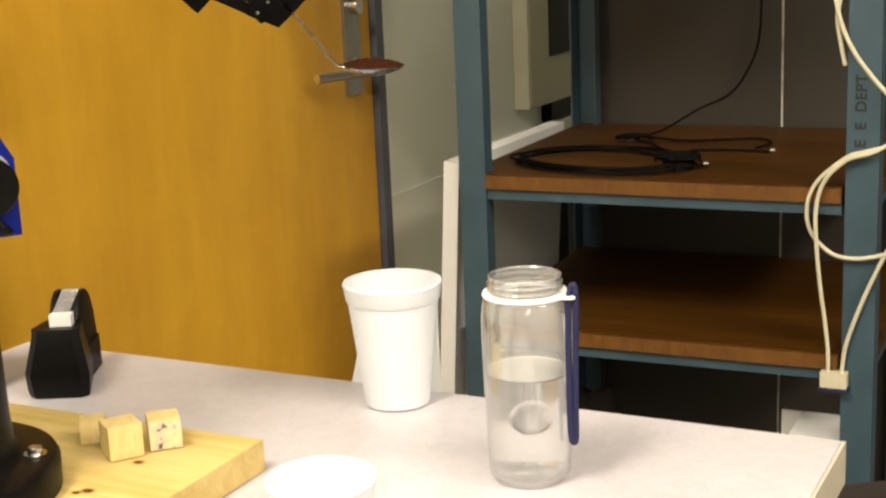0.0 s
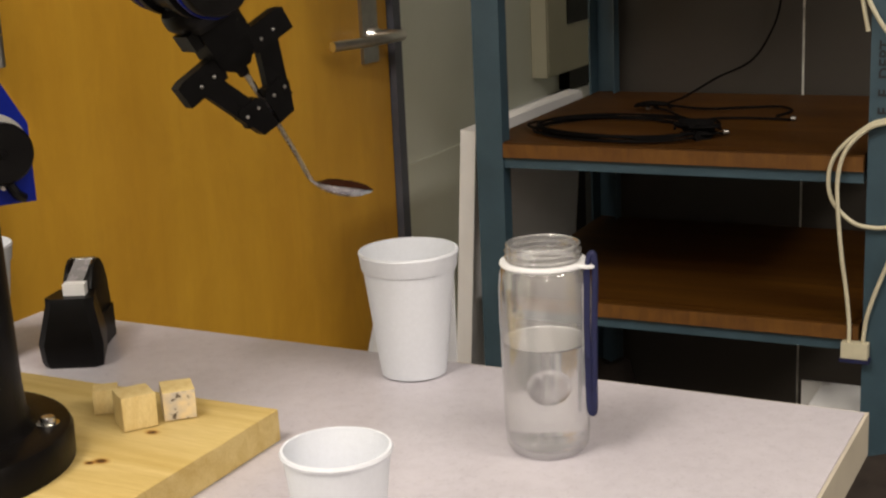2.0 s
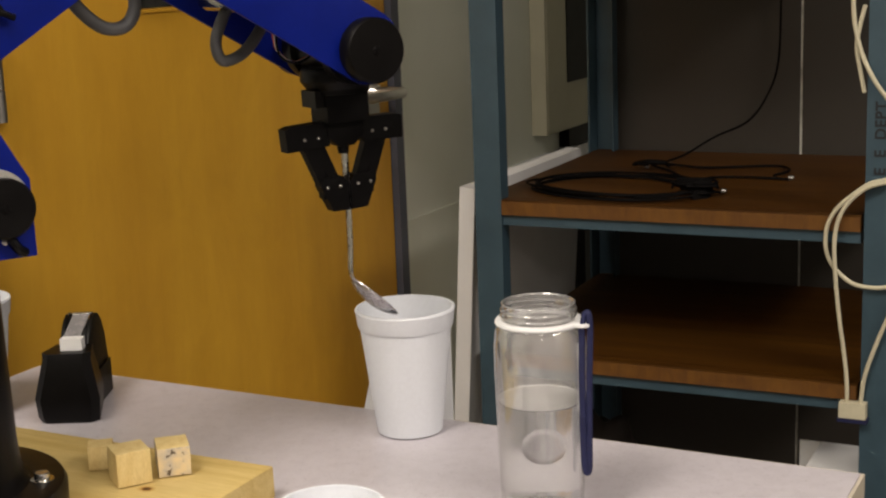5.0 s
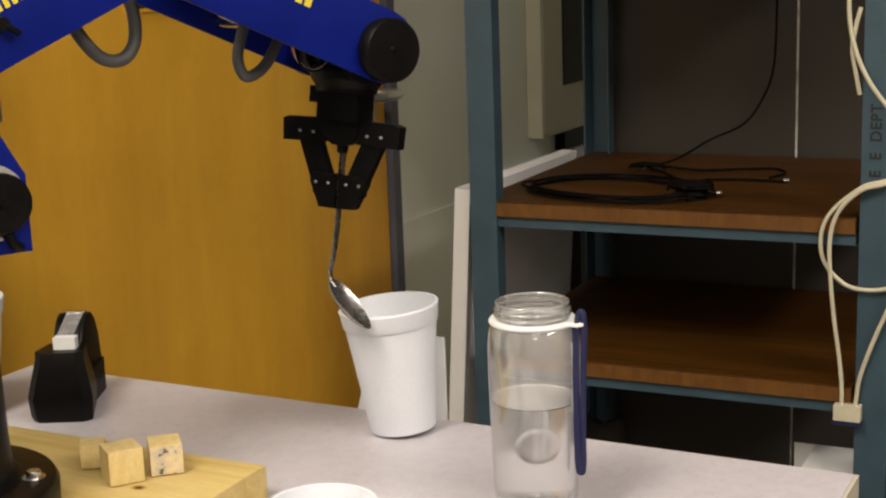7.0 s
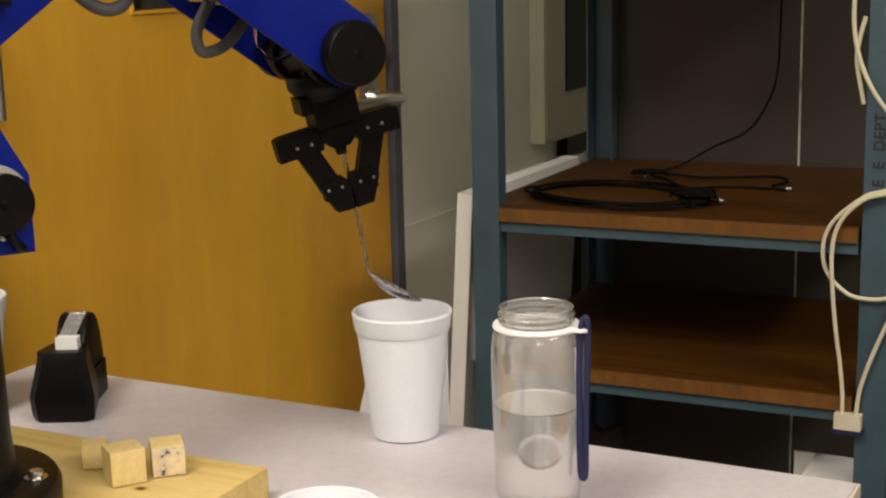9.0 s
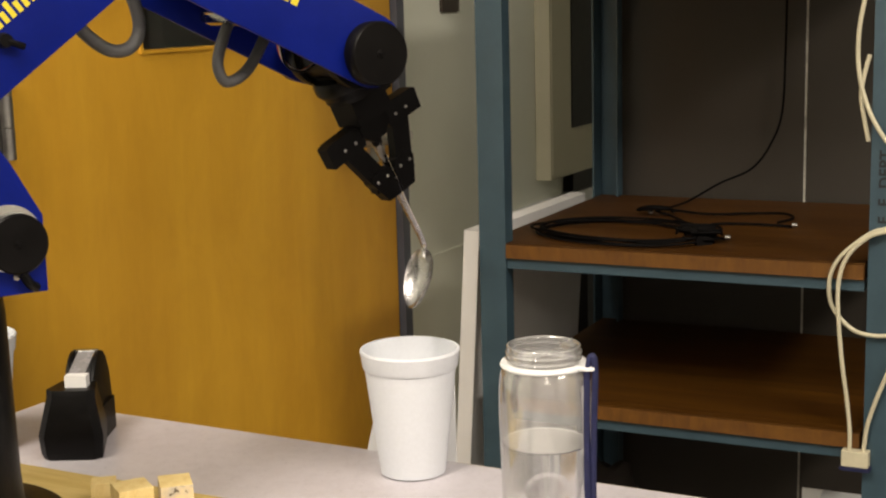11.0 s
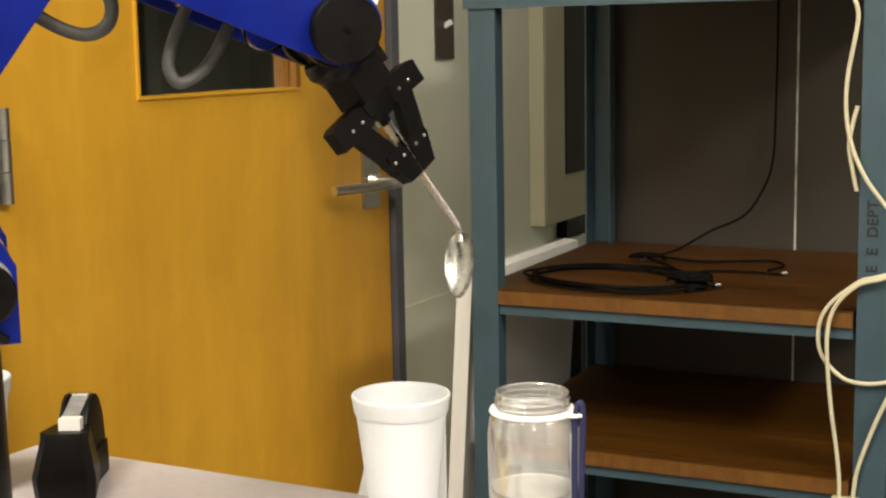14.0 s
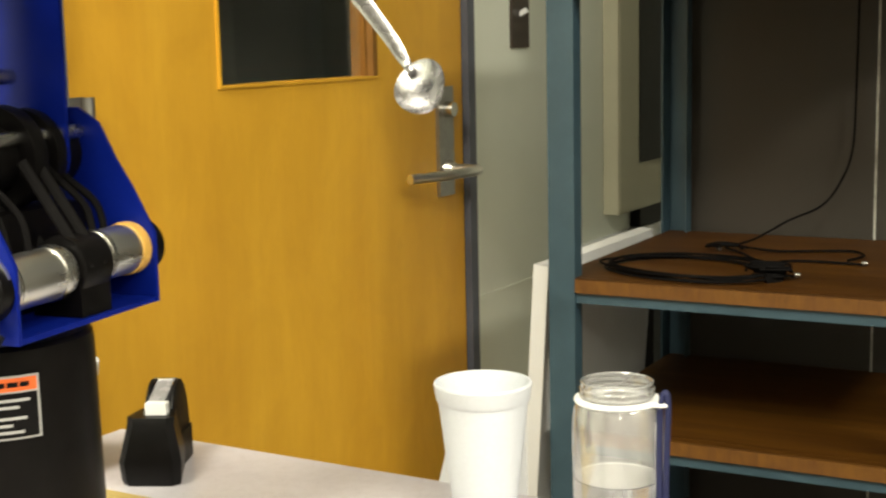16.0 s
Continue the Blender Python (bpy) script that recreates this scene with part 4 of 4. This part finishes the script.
        for f, w in ((0.06, 0.004), (0.80, 0.010)):
            b = bm_new()
            cyl(b, 0.0208, 0.0208, w, pose(0.060, y0 + (y1 - y0) * f + w, z, 90, 0, 0), 40)
            part("motor_ring", b, AMBER if f > 0.5 and y0 > 0 else STEEL, mot, bevel=0.0012)
    b = bm_new()
    cyl(b, 0.0235, 0.0235, 0.034, pose(0.060, 0.035, 0.2455, 90, 0, 0), 32)
    box(b, 0.035, 0.078, 0.0, 0.036, 0.2095, 0.236)
    part("gearbox", b, BLACK_PLASTIC, tur, bevel=0.003)
    # Added black block that stands in for the shade inside the turret.
    b = bm_new()
    box(b, -0.062, 0.026, -0.066, 0.082, 0.2096, 0.285)
    part("drive_housing", b, BLACK_PLASTIC, tur, "black block added to darken the space between the plates", bevel=0.004)
    for k, y in enumerate((-0.052, -0.030, 0.046, 0.060)):
        b = bm_new()
        tube(b, [(0.058, y, 0.262), (0.050, y + 0.003, 0.285), (0.036 - 0.003 * k, y - 0.002, 0.306), (0.010, y, 0.322)], 0.0030, 8, 6)
        part("motor_lead", b, BLACK_CABLE, tur, smooth=True)
    for y in (0.006, 0.022):
        b = bm_new()
        for x0, x1 in ((0.082, 0.028), (0.040, -0.030)):
            tube(b, [(x0, y, 0.245), (x1, y, 0.322)], 0.0042, 8, 0, flat=0.35)
        part("drive_belt", b, BLACK_CABLE, tur)
    b = bm_new()
    cyl(b, 0.026, 0.026, 0.160, pose(SHOULDER_X, 0.0895, SHOULDER_Z, 90, 0, 0), 40)
    cyl(b, 0.040, 0.040, 0.016, pose(SHOULDER_X, 0.030, SHOULDER_Z, 90, 0, 0), 40)
    cyl(b, 0.036, 0.036, 0.012, pose(SHOULDER_X, 0.058, SHOULDER_Z, 90, 0, 0), 40)
    part("shoulder_shaft", b, BLACK_PLASTIC, tur, bevel=0.002)
    b = bm_new()
    cyl(b, 0.006, 0.006, 0.160, pose(0.018, 0.0895, 0.338, 90, 0, 0), 20)
    part("tie_rod", b, STEEL, tur, smooth=True)
    for s, y, z in ((-1, -0.0772, 0.2425), (1, 0.0942, 0.2475)):
        wheel(tur, 0.0605, z, y + s * 0.0133, 0.0212, 0.0135)
        b = bm_new()
        cyl(b, 0.0235, 0.0235, 0.003, pose(0.057, y + (0.003 if s > 0 else 0), z + 0.003, 90, 0, 0), 40)
        part("motor_flange", b, ALUMINIUM, tur, bevel=0.0006)
        b = bm_new()
        tube(b, [(0.0635, y + s * 0.006, 0.2205), (0.068, y + s * 0.007, 0.213), (0.073, y + s * 0.005, 0.2095)], 0.0035, 8, 5)
        part("cable_stub", b, BLACK_PLASTIC, tur, smooth=True)
        for x, zs in ((0.043, 0.239), (0.064, 0.217)):
            screw(tur, x - 0.003, y, zs + 0.001, 0.0025, s)

    # Upper arm.
    upper = part("upper_arm", prism(bm_new(), rounded_bar(-0.034, 0.252, -0.0305, 0.0335), 0.004, side(-0.0475)), BLUE_PAINT, rob, "blue upper arm of two steel plates", bevel=0.001)
    b = bm_new()
    prism(b, rounded_bar(-0.034, 0.252, -0.0305, 0.0335), 0.004, side(0.066))
    part("side_plate", b, BLUE_PAINT, upper, bevel=0.001)
    for x in (0.06, 0.13, 0.18):
        b = bm_new()
        cyl(b, 0.006, 0.006, 0.091, pose(x, 0.0455, 0.004, 90, 0, 0), 18)
        part("tie_rod", b, STEEL, upper, smooth=True)
    b = bm_new()
    box(b, 0.03, 0.19, -0.040, 0.040, 0.012, 0.026)
    part("cover", b, BLACK_PLASTIC, upper, bevel=0.003)
    b = bm_new()
    cyl(b, 0.0055, 0.0048, 0.008, pose(0.097, -0.0495, -0.001, 90, 0, 0), 16)
    tube(b, [(0.097, -0.0545, -0.001), (0.100, -0.057, -0.006), (0.104, -0.056, -0.012)], 0.0025, 8, 4)
    part("knob", b, BLACK_PLASTIC, upper, smooth=True)
    lettering(upper, side(-0.0497), [(0.100 + 0.0062 * k, 0.006, 0.0038, 0.0085 + 0.004 * (k in (2, 4, 6, 8))) for k in range(9)], YELLOW_INK)
    b = bm_new()
    tube(b, [(0.156, -0.008, -0.010), (0.157, -0.008, -0.044), (0.164, -0.008, -0.066), (0.179, -0.006, -0.075), (0.195, -0.004, -0.068), (0.206, -0.002, -0.045), (0.208, 0.0, -0.010)], 0.0052, 12, 8)
    part("hose", b, HOSE, upper, "grey ribbed hose loop", smooth=True)
    wheel(upper, 0.22, 0.0, 0.0575, 0.026, 0.008)

    # Forearm.
    fore = part("forearm", prism(bm_new(), rounded_bar(-0.034, 0.250, -0.0275, 0.0325), 0.004, side(-0.0535)), BLUE_PAINT, rob, "blue forearm of two steel plates", bevel=0.001)
    b = bm_new()
    prism(b, rounded_bar(-0.034, 0.250, -0.0275, 0.0325), 0.004, side(0.0535))
    part("side_plate", b, BLUE_PAINT, fore, bevel=0.001)
    b = bm_new()
    box(b, 0.045, 0.175, -0.045, 0.045, -0.004, 0.016)
    part("motor_cover", b, BLACK_PLASTIC, fore, bevel=0.004)
    for x, z in ((0.07, 0.02), (0.12, -0.012), (0.165, 0.018)):
        b = bm_new()
        cyl(b, 0.0055, 0.0055, 0.103, pose(x, 0.0515, z, 90, 0, 0), 18)
        part("tie_rod", b, STEEL, fore, smooth=True)
    b = bm_new()
    box(b, 0.100, 0.125, -0.012, 0.012, -0.018, -0.006)
    box(b, 0.108, 0.113, -0.02, 0.02, -0.023, -0.012)
    part("hose_clamp", b, STEEL, fore, bevel=0.001)
    b = bm_new()
    tube(b, [(0.118, -0.004, 0.020), (0.117, -0.006, -0.004), (0.116, -0.010, -0.032), (0.1185, -0.013, -0.049), (0.1285, -0.014, -0.058), (0.1395, -0.012, -0.050), (0.1475, -0.008, -0.034), (0.152, -0.004, -0.004), (0.153, -0.003, 0.020)], 0.0047, 12, 8)
    hose = part("hose", b, HOSE, fore, "grey ribbed hose loop", smooth=True)
    for k in range(3):
        b = bm_new()
        tube(b, [(0.150, -0.02 - 0.004 * k, -0.012), (0.160, -0.028 - 0.004 * k, -0.031 - 0.002 * k), (0.178, -0.030 - 0.003 * k, -0.034), (0.194, -0.028, -0.014)], 0.0011, 6, 6)
        part("wire", b, (ORANGE, WHITE_PLASTIC, BLACK_PLASTIC)[k], fore, ("orange wire", "white wire", "black wire")[k], smooth=True)
    b = bm_new()
    cyl(b, 0.024, 0.024, 0.103, pose(0.22, 0.0515, 0, 90, 0, 0), 40)
    part("wrist_axle", b, BLACK_PLASTIC, fore, bevel=0.0015)
    for y in (-0.026, 0.038):
        b = bm_new()
        cyl(b, 0.029, 0.029, 0.012, pose(0.22, y, 0, 90, 0, 0), 40)
        part("wrist_gear", b, BLACK_PLASTIC, fore, bevel=0.0015)
    for s in (-1, 1):
        wheel(fore, 0.22, 0.0, s * 0.0705, 0.0262, 0.0145)
    b = bm_new()
    box(b, 0.232, 0.245, -0.03, -0.012, 0.022, 0.034)
    part("limit_switch", b, WHITE_PLASTIC, fore, bevel=0.001)
    lettering(fore, side(-0.0557), [(0.098, 0.006, 0.005, 0.010), (0.106, 0.006, 0.0055, 0.010), (0.115, 0.006, 0.0055, 0.010), (0.128, 0.006, 0.006, 0.010), (0.1365, 0.006, 0.006, 0.007)], YELLOW_INK)

    # Gripper: x along it, z across the jaws.
    grip = part("gripper", box(bm_new(), -0.012, 0.062, -0.0155, 0.0155, -0.0195, 0.0195), GRIP_BLACK, rob, "black gripper with two linked jaws", bevel=0.003)
    b = bm_new()
    lathe(b, [(0, 0.016), (0.030, 0.016), (0.0315, 0.020), (0.0315, 0.027), (0.0265, 0.034), (0.0265, 0.038), (0, 0.038)], 32, pose(0, 0, 0, 0, 90, 0))
    part("roll_gear", b, BLACK_PLASTIC, grip, bevel=0.001)
    b = bm_new()
    box(b, 0.034, 0.048, -0.013, 0.013, -0.0285, -0.020)
    part("sensor_block", b, BLACK_PLASTIC, grip, bevel=0.001)
    b = bm_new()
    prism(b, [(0.060, -0.017), (0.074, -0.017), (0.083, -0.007), (0.083, 0.007), (0.074, 0.017), (0.060, 0.017)], 0.016)
    cyl(b, 0.0055, 0.0045, 0.008, pose(0.082, 0, 0, 0, 90, 0), 14)
    part("lead_screw", b, GRIP_BLACK, grip, bevel=0.001)
    for s in (-1, 1):
        b = bm_new()
        prism(b, [(0.0605, s * 0.010), (0.0815, s * 0.016), (0.0825, s * 0.0545), (0.0635, s * 0.0555), (0.0615, s * 0.050)], 0.0135)
        jaw = part("jaw", b, GRIP_BLACK, grip, "black jaw of linked bars", bevel=0.0018)
        for za, zb in ((0.0365, 0.0205), (0.0272, 0.0100)):
            b = bm_new()
            w = 0.0035
            prism(b, [(0.070, s * (za - w)), (0.070, s * (za + w)), (0.080, s * (za + w)), (0.120, s * (zb + w)), (0.126, s * (zb + w)), (0.126, s * max(zb - w, 0.0008)), (0.114, s * max(zb - w, 0.0008))], 0.0095)
            part("link_bar", b, GRIP_BLACK, jaw, bevel=0.0012)
        b = bm_new()
        prism(b, [(0.1085, s * 0.005), (0.1085, s * 0.0245), (0.115, s * 0.0265), (0.1375, s * 0.0165), (0.138, s * 0.0011), (0.114, s * 0.0011)], 0.0125)
        part("fingertip", b, GRIP_BLACK, jaw, bevel=0.0012)
        for x, z in ((0.0735, 0.0255), (0.0735, 0.0385), (0.1165, 0.0085), (0.1165, 0.0205)):
            for y, e in ((-0.0062 if x > 0.1 else -0.0067, -1), (0.0062 if x > 0.1 else 0.0067, 1)):
                screw(jaw, x, y, s * z, 0.0015, e)
    return rob, tur, upper, fore, grip, hose


def tea_spoon():
    """Modelled in the gripper's space: handle between the jaws, bowl bent forward."""
    sp = thing("tea_spoon", "stainless steel teaspoon clamped in the gripper", "spoon")
    neck, tip = Vector((0.1996, -0.0043, -0.0021)), Vector((0.2369, 0.0, 0.0360))
    b = bm_new()
    path = smooth_path([(0.088, 0, 0.001), (0.115, 0, 0.0003), (0.145, 0, 0.0), (0.175, 0, -0.0012), (0.192, -0.0015, -0.003), (0.1996, -0.002, -0.0015), (0.206, -0.002, 0.0045)], 6)
    rings = []
    for i, p in enumerate(path):
        s = i / (len(path) - 1)
        w, h = 0.0052 * (1 - s) ** 0.8 + 0.0019 + 0.0018 * max(0, s - 0.88) / 0.12, 0.0009 + 0.0006 * s
        along = (path[min(i + 1, len(path) - 1)] - path[max(i - 1, 0)]).normalized()
        up = along.cross(Vector((0, 1, 0))).normalized()
        rings.append([b.verts.new(p + Vector((0, w * math.cos(a), 0)) + up * h * math.sin(a)) for a in (2 * math.pi * k / 12 for k in range(12))])
    for u, v in zip(rings, rings[1:]):
        for k in range(12):
            b.faces.new((u[k], u[(k + 1) % 12], v[(k + 1) % 12], v[k]))
    b.faces.new(rings[0]), b.faces.new(rings[-1])
    part("handle", b, SPOON_STEEL, sp, smooth=True)
    neck.y = -0.002
    tip.y = -0.002
    e1 = (tip - neck).normalized()
    up = Vector((-e1.z, 0, e1.x))
    mid, la = (neck + tip) / 2 + e1 * 0.002, (tip - neck).length / 2 + 0.0012
    b = bm_new()
    n, layers = 40, []
    for off in (0.0, -0.0009):
        rows = [[b.verts.new(mid + up * (off - 0.0072))]]
        for q in (0.15, 0.35, 0.55, 0.72, 0.86, 0.95, 1.0):
            ring = []
            for k in range(n):
                a = 2 * math.pi * k / n
                x = la * q * math.cos(a)
                wide = 0.0174 * q * math.sin(a) * (1 - 0.16 * math.cos(a))
                ring.append(b.verts.new(mid + e1 * x + Vector((0, wide, 0)) + up * (off - 0.0072 * (1 - q ** 2.3) + 0.0004 * (q == 1.0))))
            rows.append(ring)
        for k in range(n):
            b.faces.new((rows[0][0], rows[1][k], rows[1][(k + 1) % n]))
        for u, v in zip(rows[1:], rows[2:]):
            for k in range(n):
                b.faces.new((u[k], v[k], v[(k + 1) % n], u[(k + 1) % n]))
        layers.append(rows[-1])
    for k in range(n):
        b.faces.new((layers[0][k], layers[1][k], layers[1][(k + 1) % n], layers[0][(k + 1) % n]))
    part("bowl", b, SPOON_STEEL, sp, "polished oval spoon bowl", smooth=True)
    # The heap of coffee, in the same space.
    b = bm_new()
    rows = [[b.verts.new(mid + up * 0.0055)]]
    for q in (0.2, 0.4, 0.6, 0.78, 0.92, 0.985):
        ring = []
        for k in range(n):
            a = 2 * math.pi * k / n
            v = mid + e1 * (la * q * math.cos(a) + 0.001) + Vector((0, 0.0170 * q * math.sin(a) * (1 - 0.16 * math.cos(a)), 0))
            ring.append(b.verts.new(v + up * (0.0055 * (1 - q ** 2.4) + 0.0003 + 0.0012 * noise.noise(v * 260) * (q < 0.95))))
        rows.append(ring)
    for k in range(n):
        b.faces.new((rows[0][0], rows[1][k], rows[1][(k + 1) % n]))
    for u, v in zip(rows[1:], rows[2:]):
        for k in range(n):
            b.faces.new((u[k], v[k], v[(k + 1) % n], u[(k + 1) % n]))
    low = b.verts.new(mid - up * 0.0062)
    for k in range(n):
        b.faces.new((rows[-1][(k + 1) % n], rows[-1][k], low))
    heap = tagged(mesh_ob("coffee_mound", b, COFFEE, smooth=True), "heap of dark brown instant coffee in the spoon", "coffee")
    return sp, heap, mid, up


room()
door()
switch()
partition()
raceway()
storage_rack()
table()
pine_board()
side_things()
CUP_AT, CUP_R = Vector((0.5950, 1.0740, 0.7505)), 0.0300
cup_a = foam_cup("foam_cup", Matrix.Translation(CUP_AT), 0.0457, CUP_R, 0.1172, "tall white foam cup with a rim band on the table", 0.0175)
small = foam_cup("small_cup", pose(0.7270, 0.7215, 0.7505), 0.0372, 0.026, 0.081, "small white foam cup with an ear standing on the table")
ear = bm_new()
tube(ear, [(0.027, 0.0125, 0.040), (0.0325, 0.0155, 0.037), (0.0348, 0.0168, 0.028), (0.0325, 0.0155, 0.018), (0.024, 0.011, 0.013)], 0.0018, 10, 6, flat=1.5)
part("ear", ear, FOAM, small, "thin white ear", smooth=True)
foam_cup("foam_cup", pose(0.167, 0.960, 0.7505), 0.0453, 0.0300, 0.1172, "tall white foam cup standing behind the robot's column", 0.0175)
water_bottle(pose(0.779, 0.951, 0.7505, 0, 0, -7))
tape_dispenser(pose(0.2772, 0.9697, 0.7505, 0, 0, 26))
wooden_block(pose(0.4805, 0.8180, 0.7785, 0, 0, 55), 0.0275, BLOCK_PINE, "small pale wooden cube on the pine board")
wooden_block(pose(0.4985, 0.8495, 0.7785, 0, 0, 43), 0.0258, STAINED_BLOCK, "wooden cube with grey stained faces on the board", 0.0235, 0.031)
wooden_block(pose(0.4370, 0.8345, 0.7785, 0, 0, 38), 0.0198, BLOCK_PINE, "small pale wooden cube beside two others")
cable_coil()
beige_cable()
robot, turret, upper_arm, forearm, gripper, hose_loop = robot_arm()
spoon, coffee, heap_mid, heap_up = tea_spoon()


def motions():
    """The arm's joints, the spoon it holds, the coffee it tips and the cup it nudges."""
    joints = [(row[0], arm_joints(row)) for row in ARM]
    for k, ob in enumerate((turret, upper_arm, forearm, gripper)):
        walk(ob, [(t, m[k]) for t, m in joints])
    # The slack hose sags further once the wrist has turned over.
    sag = Matrix.Translation((-0.004, 0, -0.021))
    walk(hose_loop, [(0, Matrix()), (10.2, Matrix()), (12.3, sag), (16.0, sag)])
    held = [(t, Matrix.Translation(BASE) @ m[3]) for t, m in joints]
    walk(spoon, held)
    # The coffee rides in the spoon, slides off and drops to the bottom of the cup.
    last = held[[t for t, _ in held].index(4.0)][1]
    slip = last @ Matrix.Translation((0.022, 0, 0.016))
    floor_of_cup = Matrix.Translation(CUP_AT + Vector((0, 0, 0.0085))) @ heap_up.rotation_difference(Vector((0, 0, 1))).to_matrix().to_4x4() @ Matrix.Translation(-heap_mid)
    walk(coffee, [(t, m) for t, m in held if t <= 4.0] + [(4.4, slip), (4.7, floor_of_cup), (16.0, floor_of_cup)])
    # The spoon pushes the cup over a little and lets it back.
    lean = Vector((-0.89, -0.45, 0)).normalized()
    edge = CUP_AT + CUP_R * lean
    axis = Vector((0, 0, 1)).cross(lean)
    rows = []
    for t, a in ((0, 0), (6.4, 0), (6.7, 1.5), (7.0, 4.6), (7.5, 6.4), (7.8, 1.5), (8.0, 0), (16.0, 0)):
        rows.append((t, Matrix.Translation(edge) @ Matrix.Rotation(radians(a), 4, axis) @ Matrix.Translation(CUP_AT - edge)))
    walk(cup_a, rows)


motions()
